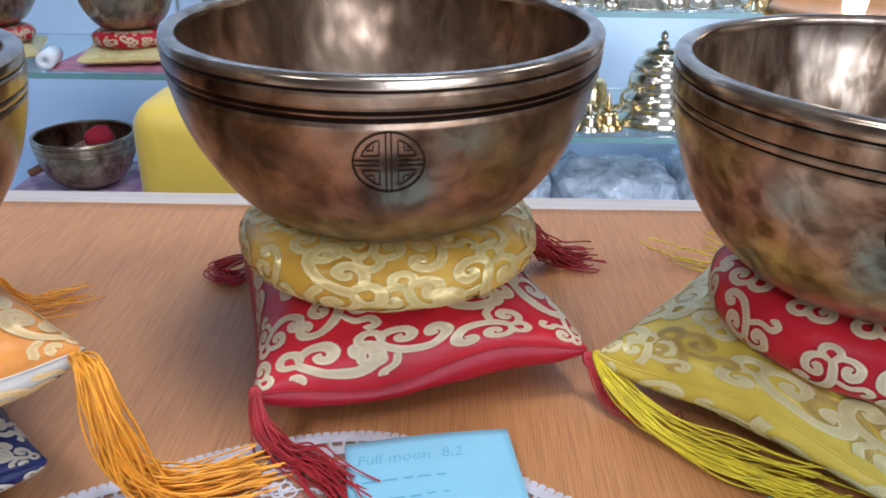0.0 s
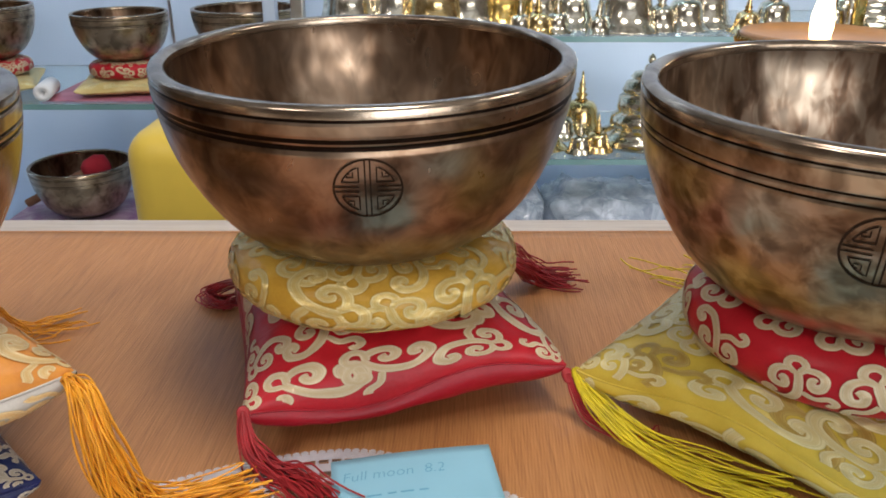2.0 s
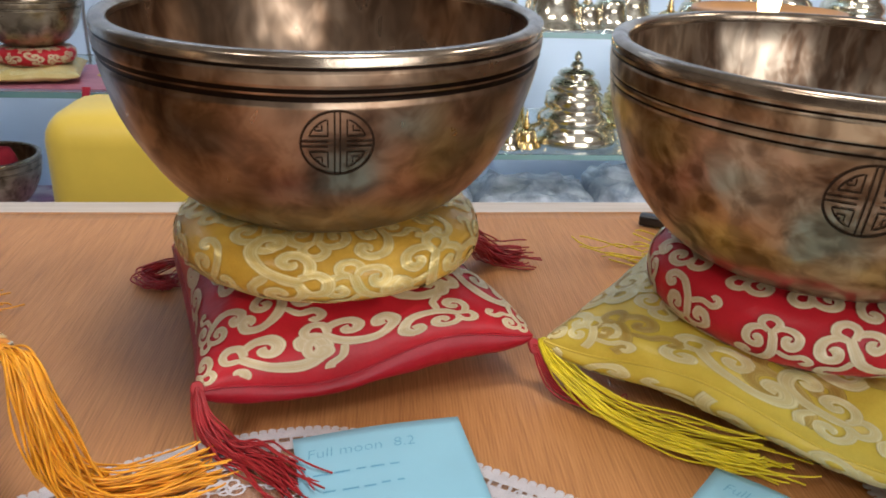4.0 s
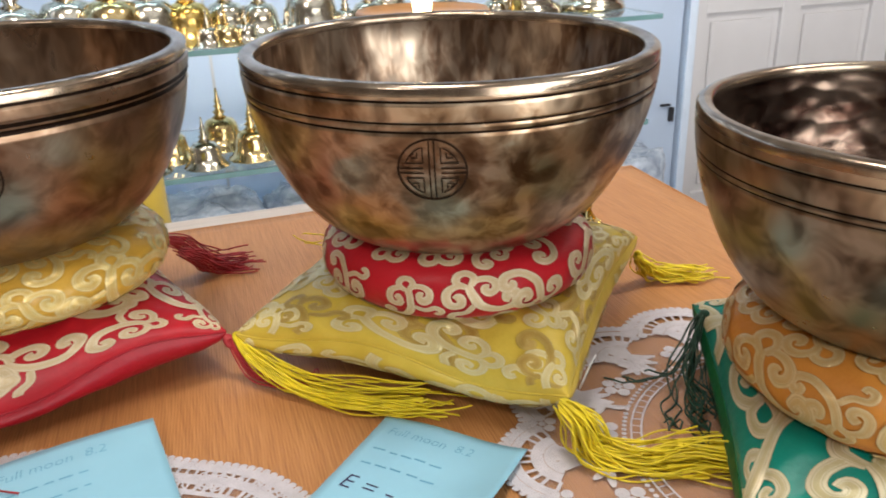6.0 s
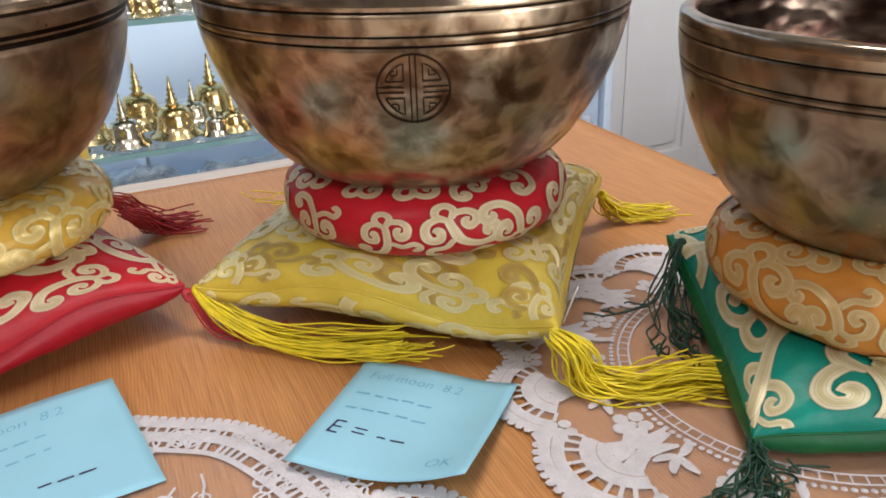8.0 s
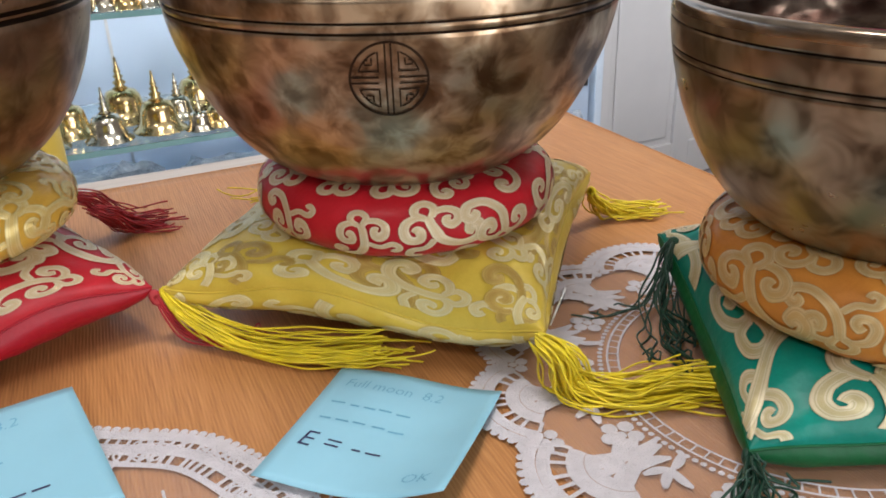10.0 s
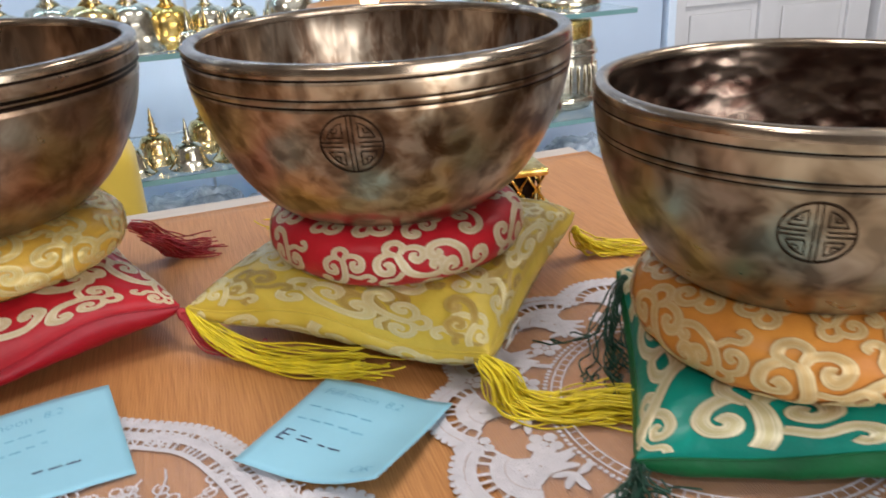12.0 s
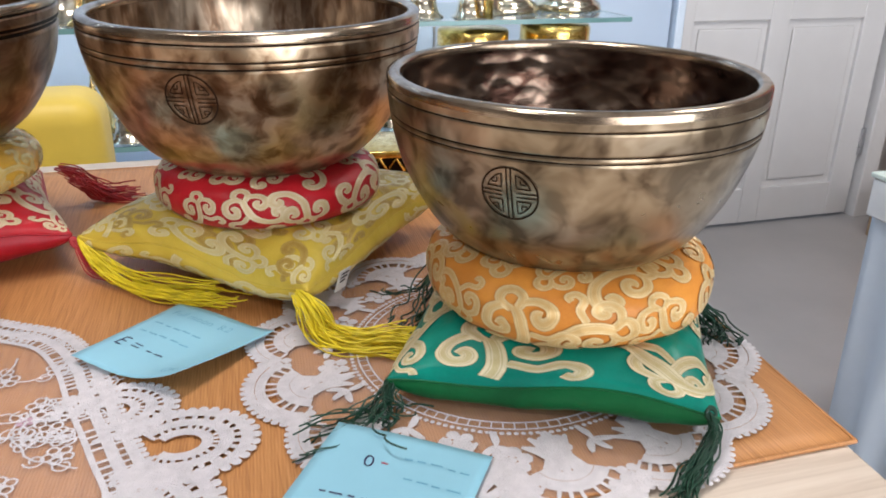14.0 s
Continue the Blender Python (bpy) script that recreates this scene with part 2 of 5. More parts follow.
def box_bm(x0, x1, y0, y1, z0, z1, bevel=0.0, seg=2):
    bm = bmesh.new()
    bmesh.ops.create_cube(bm, size=1)
    for v in bm.verts:
        v.co = Vector(((x0 + x1) / 2 + v.co.x * (x1 - x0), (y0 + y1) / 2 + v.co.y * (y1 - y0), (z0 + z1) / 2 + v.co.z * (z1 - z0)))
    if bevel:
        bmesh.ops.bevel(bm, geom=bm.edges[:], offset=bevel, segments=seg, affect="EDGES", profile=0.5)
        for f in bm.faces:
            f.smooth = seg > 2
    return bm


def ribbon(points, widths, place, lift, across=3, verts=None, faces=None, uvs=None):
    """A flat strip along 2D points, laid on a surface by place(x, y, lift)."""
    p = np.asarray(points, float)
    t = np.gradient(p, axis=0)
    t /= np.maximum(np.linalg.norm(t, axis=1, keepdims=True), 1e-9)
    nrm = np.stack([-t[:, 1], t[:, 0]], 1)
    s = np.concatenate([[0], np.cumsum(np.linalg.norm(np.diff(p, axis=0), axis=1))])
    base = len(verts)
    for i in range(len(p)):
        for k in range(across):
            f = k / (across - 1)
            q = p[i] + nrm[i] * (f - 0.5) * widths[i]
            dome = lift * (1.0 if across < 3 else (0.45 + 0.55 * (1 - (2 * f - 1) ** 2)))
            verts.append(place(q[0], q[1], dome))
            uvs.append((s[i] * 100, f))
    faces.extend(grid_faces(len(p), across, base=base, flip=True))


def tube(path, radius, sides, verts, faces):
    """A thin round thread along 3D points."""
    p = np.asarray(path, float)
    t = np.gradient(p, axis=0)
    t /= np.maximum(np.linalg.norm(t, axis=1, keepdims=True), 1e-9)
    ref = np.array([0.31, 0.12, 0.94])
    u = np.cross(t, ref)
    u /= np.maximum(np.linalg.norm(u, axis=1, keepdims=True), 1e-6)
    w = np.cross(t, u)
    base = len(verts)
    for i in range(len(p)):
        for k in range(sides):
            a = 2 * math.pi * k / sides
            verts.append(tuple(p[i] + radius * (math.cos(a) * u[i] + math.sin(a) * w[i])))
    faces.extend(grid_faces(len(p), sides, False, True, base))


# ---- structure of the room ----
TABLE = 0.75


def structure(name, bm, material, label, category):
    ob = part(name, bm, material)
    return tagged(ob, label, category, kind="structure")


structure("floor", box_bm(-2.6, 3.4, -2.6, 2.1, -0.05, 0.0), FLOOR, "smooth grey vinyl floor", "floor")
structure("ceiling", box_bm(-2.6, 3.4, -2.6, 2.1, CEIL, CEIL + 0.05), CEILING, "plain unseen ceiling, greyed to cut fill light", "ceiling")
# added side walls out of view, dark so they bounce little light
structure("wall_west", box_bm(-2.7, -2.6, -2.6, 2.1, 0, CEIL), UNSEEN_WALL, "plain unseen wall, darkened to cut bounced light", "wall")
structure("wall_east", box_bm(3.4, 3.5, -2.6, 2.1, 0, CEIL), UNSEEN_WALL, "plain unseen wall, darkened to cut bounced light", "wall")
bm = box_bm(-2.6, 1.56, 2.0, 2.1, 0, CEIL)
structure("wall_north", bm, WALL, "white painted wall beside a panelled door", "wall")
structure("wall_north_over_door", box_bm(1.56, 2.44, 2.0, 2.1, 2.06, CEIL), WALL, "white painted wall above the door", "wall")
structure("wall_north_east", box_bm(2.44, 3.4, 2.0, 2.1, 0, CEIL), WALL, "white painted wall beside the door hinges", "wall")
# south wall with a window, out of view and darkened like the side walls
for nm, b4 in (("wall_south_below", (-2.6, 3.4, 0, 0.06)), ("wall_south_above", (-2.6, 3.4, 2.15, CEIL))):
    structure(nm, box_bm(b4[0], b4[1], -2.6, -2.5, b4[2], b4[3]), UNSEEN_WALL, "unseen wall around the window, darkened to cut bounced light", "wall")
structure("wall_south_west", box_bm(-2.6, 0.1, -2.6, -2.5, 0.06, 2.15), UNSEEN_WALL, "unseen wall beside the window, darkened to cut bounced light", "wall")
structure("wall_south_east", box_bm(2.7, 3.4, -2.6, -2.5, 0.06, 2.15), UNSEEN_WALL, "unseen wall beside the window, darkened to cut bounced light", "wall")


def build_door():
    d = thing("door_1", pose(1.600, 1.985, 0), "closed white panelled wooden door with a steel hinge", "door", kind="structure")
    W, H = 0.795, 2.03
    xs = [(0, 0.048), (0.332, 0.405), (0.700, W)]
    gaps = [(0.048, 0.332), (0.405, 0.700)]
    zs = [(0.012, 0.138), (0.71, 0.80), (1.5, 1.6), (1.93, H)]
    for a, b in xs:
        part("stile", box_bm(a, b, 0, 0.036, 0.012, H, 0.003), DOOR, d)
    for a, b in zs:
        for (x0, x1) in gaps:
            part("rail", box_bm(x0, x1, 0.001, 0.035, a, b, 0.003), DOOR, d)
    for (z0, z1) in zip([z[1] for z in zs[:-1]], [z[0] for z in zs[1:]]):
        for (x0, x1) in gaps:
            bm = box_bm(x0 - 0.002, x1 + 0.002, 0.014, 0.03, z0 - 0.002, z1 + 0.002)
            bm2 = box_bm(x0 + 0.025, x1 - 0.025, 0.007, 0.0135, z0 + 0.025, z1 - 0.025, 0.005, 2)
            tmp = bpy.data.meshes.new("tmp")
            bm2.to_mesh(tmp)
            bm2.free()
            bm.from_mesh(tmp)
            bpy.data.meshes.remove(tmp)
            part("door_panel", bm, DOOR, d)
    for z in (0.28, 1.75):
        part("hinge", box_bm(W - 0.006, W + 0.012, -0.008, 0.004, z - 0.05, z + 0.05, 0.003), METAL, d, "steel butt hinge")
    part("handle", box_bm(0.04, 0.16, -0.05, -0.03, 0.98, 1.0, 0.006, 3), METAL, d, "steel lever handle")
    part("handle_rose", box_bm(0.03, 0.07, -0.035, 0.004, 0.94, 1.04, 0.006, 3), METAL, d)
    f = thing("door_frame", pose(1.600, 1.985, 0), "white painted door frame", "door frame", kind="structure")
    part("jamb", box_bm(-0.034, -0.006, -0.03, 0.02, 0, H + 0.06, 0.004), plain("blue_white_gloss", (0.70, 0.80, 0.92), 0.3, 0, 0.03), f)
    part("jamb", box_bm(W + 0.014, W + 0.08, -0.03, 0.02, 0, H + 0.06, 0.004), DOOR, f)
    part("head", box_bm(-0.006, W + 0.014, -0.03, 0.02, H + 0.004, H + 0.06, 0.004), DOOR, f)


build_door()

# ---- table, runner ----
t = thing("table", pose(0, 0, 0), "long table with a pale ash wood top", "table")
bm = box_bm(-1.1, 0.507, -0.42, 0.642, TABLE - 0.028, TABLE, 0.004, 3)
for v in bm.verts:
    if v.co.x > 0:
        v.co.x += 0.0665 * (v.co.y - 0.642)
part("tabletop", bm, PALE_WOOD, t)
for x in (-1.05, 0.40):
    for y in (-0.37, 0.59):
        part("leg", box_bm(x - 0.025, x + 0.025, y - 0.025, y + 0.025, 0, TABLE - 0.028, 0.004), PALE_WOOD, t)
for y in (-0.37, 0.59):
    part("apron", box_bm(-1.02, 0.37, y - 0.01, y + 0.01, TABLE - 0.1, TABLE - 0.028), PALE_WOOD, t)
# the runner: one woven sheet, slightly skew, with a soft edge
verts, n, m_ = [], 60, 40
for i in range(n):
    for j in range(m_):
        u, v = i / (n - 1), j / (m_ - 1)
        left, right = -1.06, 0.469 + 0.039 * v
        y = 0.0305 * (1 - v) + 0.607 * v
        x = left + (right - left) * u
        lift = 0.0008 * noise.noise(Vector((x * 14, y * 14, 2)))
        verts.append((x, y, TABLE + 0.0016 + abs(lift)))
top = len(verts)
verts += [(a, b, TABLE + 0.0003) for a, b, c in verts]
faces = grid_faces(n, m_, flip=True) + grid_faces(n, m_, base=top)
rim = [i * m_ for i in range(n)] + [(n - 1) * m_ + j for j in range(1, m_)] + [i * m_ + m_ - 1 for i in range(n - 2, -1, -1)] + [j for j in range(m_ - 2, 0, -1)]
for a, b in zip(rim, rim[1:] + rim[:1]):
    faces.append((a, top + a, top + b, b))
runner = thing("table_runner", pose(0, 0, 0), "tan ribbed woven runner spread over the table", "table runner")
part("cloth", mesh_of("cloth", verts, faces), RUNNER, runner)
for a, b in (((-1.06, 0.0305), (0.469, 0.0305)), ((0.469, 0.0305), (0.508, 0.607)), ((0.508, 0.607), (-1.06, 0.607)), ((-1.06, 0.607), (-1.06, 0.0305))):
    v, f = [], []
    tube([(a[0] + (b[0] - a[0]) * k / 40, a[1] + (b[1] - a[1]) * k / 40 + 0.0004 * math.sin(k), TABLE + 0.0014) for k in range(41)], 0.0011, 6, v, f)
    part("hem", mesh_of("hem", v, f), RUNNER, runner)
CLOTH = TABLE + 0.0022


# ---- singing bowls ----
PROFILE = [(0.0, 0.0), (0.16, 0.0), (0.30, 0.006), (0.42, 0.028), (0.53, 0.07), (0.63, 0.125), (0.72, 0.20), (0.80, 0.30), (0.865, 0.41), (0.918, 0.53), (0.957, 0.65), (0.984, 0.77), (0.997, 0.87), (1.0, 0.95)]


def smooth_profile(pts, n):
    """Catmull-Rom through the given pairs."""
    p = np.array([pts[0]] + list(pts) + [pts[-1]], float)
    out = []
    for i in range(1, len(p) - 2):
        for k in range(n):
            t_ = k / n
            a, b, c, d = p[i - 1], p[i], p[i + 1], p[i + 2]
            out.append(0.5 * (2 * b + (c - a) * t_ + (2 * a - 5 * b + 4 * c - d) * t_ ** 2 + (3 * b - a - 3 * c + d) * t_ ** 3))
    out.append(p[-2])
    return np.array(out)


def seal_lines():
    """Round longevity seal in a unit circle: ring, double upright, key-shaped corners."""
    lines = []
    ring = [(math.cos(a), math.sin(a)) for a in np.linspace(0, 2 * math.pi, 49)]
    lines.append((ring, 0.055))
    for x in (-0.075, 0.075):
        lines.append(([(x, y) for y in np.linspace(-0.96, 0.96, 14)], 0.04))
    for sx in (-1, 1):
        for y in (-0.08, 0.08):
            lines.append(([(sx * x, y) for x in np.linspace(0.26, 0.99, 7)], 0.036))
        for sy in (-1, 1):
            arc = [(math.cos(a) * 0.80, math.sin(a) * 0.80) for a in np.linspace(0.32, 1.25, 9)]
            key = [(0.26, 0.76)] + [(0.26, 0.25)] + [(0.76, 0.25)] + arc[:8] + [(0.30, 0.74)]
            inner = [(0.42, 0.60), (0.42, 0.42), (0.60, 0.42), (0.60, 0.52), (0.5, 0.55)]
            for poly, w in ((key, 0.036), (inner, 0.034)):
                q = []
                for (a, b), (c, d) in zip(poly, poly[1:]):
                    k = max(2, int(math.hypot(c - a, d - b) / 0.07))
                    q += [(a + (c - a) * i / k, b + (d - b) * i / k) for i in range(k)]
                q.append(poly[-1])
                lines.append(([(sx * a, sy * b) for a, b in q], w))
    return lines


def singing_bowl(m, R, H, out_mat, in_mat, grooves, seal_dir, seal_z, seal_r, label, wobble, name="singing_bowl", group="singing bowls on the table", n=112):
    """grooves: (height share, half width m, depth m). seal_dir: degrees round the bowl."""
    root = thing(name, m, label, "singing bowl", group)
    prof = smooth_profile([(r * R, z * H) for r, z in PROFILE], 7)
    rad = lambda z: float(np.interp(z, prof[:, 1], prof[:, 0]))
    # the outside, with turned grooves
    pts = [(r, z) for r, z in prof]
    for gz, hw, depth in grooves:
        z0 = gz * H
        pts = [q for q in pts if abs(q[1] - z0) > hw * 1.6]
        pts += [(rad(z0 - hw * 1.4), z0 - hw * 1.4), (rad(z0 - hw) - depth, z0 - hw * 0.7), (rad(z0 + hw) - depth, z0 + hw * 0.7), (rad(z0 + hw * 1.4), z0 + hw * 1.4)]
    pts.sort(key=lambda q: (q[1], q[0]))
    body = lathe(pts, n, wobble, R * 77, name="body")
    part("body", body, [out_mat, NEAR_BLACK], root)
    # faces within the grooves take the near-black metal
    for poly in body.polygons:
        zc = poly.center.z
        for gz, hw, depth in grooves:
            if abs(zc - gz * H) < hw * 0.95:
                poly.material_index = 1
    # the lip: a rounded band that joins outside and inside
    top_r, top_z = prof[-1]
    thick = 0.075 * R
    lip = [(top_r, top_z)]
    for k in range(9):
        a = math.pi * k / 8
        lip.append((top_r - thick / 2 + thick / 2 * math.cos(a), top_z + 0.028 * H + 0.022 * H * math.sin(a)))
    lip.append((top_r - thick, top_z))
    lip_me = lathe(lip, n, wobble, R * 77, name="lip")
    part("lip", lip_me, BRONZE_LIP, root, "polished rounded bronze lip")
    inner = [(max(0.0, r - thick * (0.6 + 0.4 * z / H)), z + 0.004) for r, z in prof[::-1]]
    inner[0] = (top_r - thick, top_z)
    part("inside", lathe(inner, n, wobble, R * 77, name="inside"), in_mat, root, "hammered inside, stained dark")
    # the engraved seal
    if seal_r:
        a0 = radians(seal_dir)
        v, f, uv = [], [], []

        def place(x, y, lift):
            z = seal_z * H + y * seal_r
            r = rad(z)
            a = a0 + x * seal_r / r
            slope = (rad(z + 0.001) - rad(z - 0.001)) / 0.002
            k = 0.00035 / math.hypot(1, slope)
            w_ = wobble * noise.noise(Vector((math.cos(a) * 2.3 + R * 77, math.sin(a) * 2.3, z * 45)))
            return ((r + k + w_) * math.cos(a), (r + k + w_) * math.sin(a), z - k * slope)

        for line, w in seal_lines():
            ribbon(line, [w * 1.2] * len(line), place, 1, 2, v, f, uv)
        part("engraved_seal", mesh_of("engraved_seal", v, f), SEAL, root, "round longevity seal engraved in dark lines")
    return root


def lean(c, R, toward, degrees):
    """A pose at c, tipped by some degrees about the level axis that faces the given heading."""
    a = radians(toward)
    return Matrix.Translation(c) @ Matrix.Rotation(radians(degrees), 4, Vector((-math.sin(a), math.cos(a), 0)))


B1, B2, B3, B0 = (-0.033, 0.415), (0.211, 0.337), (0.362, 0.158), (-0.281, 0.285)
G1 = [(0.942, 0.0013, 0.0009), (0.859, 0.0012, 0.0009), (0.827, 0.0018, 0.0011)]
G2 = [(0.930, 0.0008, 0.0005), (0.844, 0.0007, 0.0005), (0.808, 0.0008, 0.0005)]
G3 = [(0.912, 0.0006, 0.0003), (0.803, 0.0006, 0.0004), (0.775, 0.0005, 0.0003)]

# bowl bases and heights
singing_bowl(lean((*B1, 0.831), 0.112, -90, 2.8), 0.112, 0.107, BRONZE[0], BRONZE_IN[0], G1, -85.4, 0.648, 0.0150,
             "brown patinated bronze bowl with bold black lines, on gold ring cushion", 0.0006)
singing_bowl(lean((*B2, 0.827), 0.110, -100, 2.0), 0.110, 0.108, BRONZE[1], BRONZE_IN[1], G2, -114.5, 0.646, 0.0150,
             "mottled hammered bronze bowl with round seal, on red ring cushion", 0.0008)
singing_bowl(lean((*B3, 0.817), 0.098, -120, 1.0), 0.098, 0.101, BRONZE[2], BRONZE_IN[2], G3, -131.3, 0.602, 0.0132,
             "greyish bronze bowl with dark stained inside, on orange ring cushion", 0.0006)
singing_bowl(lean((*B0, 0.838), 0.11, -60, 0.5), 0.110, 0.100, BRONZE[3], BRONZE_IN[3], G2, 200, 0.6, 0.0150,
             "ochre bronze bowl on an orange brocade cushion", 0.0006)

# ---- cushions ----


CURL = [(0.50, 0.05), (0.40, 0.10), (0.35, -0.02), (0.46, -0.15), (0.67, -0.08), (0.73, 0.17), (0.56, 0.40), (0.26, 0.46), (0.08, 0.34)]
LOBE = [(0.10, 0.34), (0.27, 0.60), (0.14, 0.84), (-0.12, 0.84), (-0.26, 0.60), (-0.08, 0.36)]
TAIL = [(0.0, 0.40), (-0.02, 0.02), (0.10, -0.44), (0.48, -0.86), (0.94, -0.86), (1.10, -0.56), (0.95, -0.38), (0.80, -0.50), (0.90, -0.62)]
WISP = [(-0.10, -0.30), (-0.42, -0.52), (-0.78, -0.48), (-0.94, -0.70), (-0.80, -0.88), (-0.68, -0.76)]


def scrolls(rng, width, height, pitch, size):
    """Cloud heads with two curls and a lobe, trailing tails, over a rectangle: lists of (points, widths)."""
    out = []
    nx, ny = max(1, round(width / pitch)), max(1, round(height / pitch))
    mirror = lambda q: [(-x, y) for x, y in q]
    for i in range(nx):
        for j in range(ny):
            cx = -width / 2 + (i + 0.5 + rng.uniform(-0.12, 0.12) + (0.25 if j % 2 else -0.25)) * width / nx
            cy = -height / 2 + (j + 0.5 + rng.uniform(-0.12, 0.12)) * height / ny
            s, rot, hand = size * rng.uniform(0.78, 1.18), rng.choice((0, 0.5, 2.6, 3.4, 4.4)) + rng.uniform(-0.35, 0.35), rng.choice((-1, 1))
            c, d = math.cos(rot), math.sin(rot)
            put_ = lambda x, y: (cx + (c * x * hand - d * y) * s, cy + (d * x * hand + c * y) * s)
            for way, w0 in ((TAIL, 0.29), (CURL, 0.25), (mirror(CURL), 0.25), (LOBE, 0.24), (WISP, 0.22))[: 5 if rng.random() < 0.7 else 4]:
                q = smooth_profile(way, 5)
                n = len(q)
                out.append(([put_(*p) for p in q], [s * w0 * (0.72 + 0.38 * math.sin(math.pi * (0.08 + 0.86 * k / (n - 1)))) for k in range(n)]))
    return out


def weave_pattern(name, place, rng, width, height, pitch, size, material, parent, inside, label, bands=0):
    v, f, uv = [], [], []
    for i, (pts, wid) in enumerate(scrolls(rng, width, height, pitch, size)):
        keep = [k for k, p in enumerate(pts) if inside(*p)]
        if len(keep) < 4:
            continue
        runs = [[keep[0]]]
        for k in keep[1:]:
            if k != runs[-1][-1] + 1:
                runs.append([])
            runs[-1].append(k)
        run = max(runs, key=len)
        if len(run) < 4:
            continue
        ribbon([pts[k] for k in run], [wid[k] for k in run], lambda x, y, l: place(x, y, l + 0.00002 * (i % 12)), 0.00016, 5, v, f, uv)
    for r in range(bands):
        y0, ph, amp = (r + 0.5) / bands * height - height / 2, rng.uniform(0, 6), rng.uniform(0.5, 1.0) * size
        pts = [(x, y0 + amp * math.sin(x / size * 1.05 + ph) + 0.4 * amp * math.sin(x / size * 2.3 + ph * 2)) for x in np.linspace(-width / 2 * 0.95, width / 2 * 0.95, 90)]
        pts = [p for p in pts if inside(*p)]
        if len(pts) > 4:
            ribbon(pts, [size * (0.36 + 0.12 * math.sin(k * 0.31)) for k in range(len(pts))], lambda x, y, l: place(x, y, l + 0.00026), 0.00016, 5, v, f, uv)
    return tagged(part(name, mesh_of(name, v, f, True, uv), material, parent, label), kind="stuff")


def pillow_surface(a, top, bottom, seam, corner_z, wave, seed, dent=0.0, dent_r=0.075):
    """Returns place(x, y, lift, side) for a stuffed square with pinched sides; x and y run over -1..1 of the half side."""

    def place(u, v, lift, side=1):
        pinch = 0.06
        x = a * u * (1 - pinch * (1 - v * v) * abs(u) ** 1.5)
        y = a * v * (1 - pinch * (1 - u * u) * abs(v) ** 1.5)
        e = max(0.0, (1 - abs(u) ** 2.8) * (1 - abs(v) ** 2.8))
        q = e ** 0.40
        cz = 0
        for (sx, sy), z in zip(((-1, -1), (1, -1), (1, 1), (-1, 1)), corner_z):
            cz += z * max(0, (1 + sx * u) / 2) ** 1.6 * max(0, (1 + sy * v) / 2) ** 1.6
        edge = seam + cz + wave * math.sin(3.1 * u + 1.7 * v + seed) * (1 - min(u * u, v * v)) * (1 - q)
        h = (top if side > 0 else bottom) * q
        z = edge + side * h
        wr = 0.0030 * noise.noise(Vector((u * 2.6 + seed, v * 2.6, side * 1.5))) + 0.0018 * noise.noise(Vector((u * 7 + seed, v * 7, 4)))
        pleat = 0.0009 * math.sin(34 * math.atan2(v, u) + seed * 3) * max(0, 1 - 3.2 * q) * (max(abs(u), abs(v)) > 0.2)
        z += side * (wr * q + pleat * q * 2)
        if side > 0 and dent:
            d = math.hypot(x, y)
            z -= dent * max(0, 1 - (d / dent_r) ** 4)
        if side < 0:
            belly = 1 + 0.05 * math.sin(math.pi * min(1, q * 1.15)) * max(abs(u), abs(v))
            x, y = x * belly, y * belly
            z = max(z, 0.0006)
        return (x, y, z + lift * side)

    return place


def tassel(parent, base, path, colour, n, spread, rng, thread=0.00055, knot=True, loop=False, start=0.2):
    """Strands from base along a path of offsets, fanning out to its end, with a bound head."""
    p = np.array([base] + [tuple(np.array(base) + np.array(q)) for q in path], float)
    smooth = smooth_profile([tuple(q) for q in p], 8)
    v, f = [], []
    for i in range(n):
        off = np.array([rng.gauss(0, 1), rng.gauss(0, 1), rng.gauss(0, 0.7)])
        ph, amp = rng.uniform(0, 6.3), rng.uniform(0.2, 1.0)
        cut = len(smooth) - rng.choice((0, 0, 1, 2, 3, 4))
        pts = []
        for k in range(cut):
            s = k / (len(smooth) - 1)
            g = start + 1.25 * s
            q = smooth[k] + off * spread * g + np.array([math.sin(ph + s * 7), math.cos(ph * 1.7 + s * 6), 0.3 * math.sin(ph + s * 9)]) * spread * 0.55 * amp * s
            q = q + np.array([math.sin(ph * 3 + s * 19), math.cos(ph * 2.3 + s * 16), 0.5 * math.sin(ph * 5 + s * 14)]) * spread * 0.5 * s
            q[2] = max(q[2], parent_floor(parent) + thread * (1 + (i % 5)))
            pts.append(q)
        if loop and i % 3 == 0:
            pts += [pts[-1] + (pts[-3] - pts[-1]) * t_ + np.array([0.003, 0.004, 0.002]) * math.sin(3.1 * t_) for t_ in (0.3, 0.7, 1.2)]
        tube(pts, thread, 4, v, f)
    ob = part("tassel", mesh_of("tassel", v, f), colour, parent, "tassel of loose silk threads")
    if knot:
        kv, kf = [], []
        for k in range(3):
            d = smooth[1] - smooth[0]
            c = smooth[0] + d * (0.2 + 0.5 * k)
            ring = [c + np.array([math.cos(a), math.sin(a) * 0.5, math.sin(a)]) * 0.0022 for a in np.linspace(0, 6.3, 13)]
            tube(ring, 0.0011, 5, kv, kf)
        part("knot", mesh_of("knot", kv, kf), colour, ob)
    return ob


def parent_floor(ob):
    """Local height of the cloth under a cushion."""
    return CLOTH + 0.0008 - ob.matrix_world.translation.z


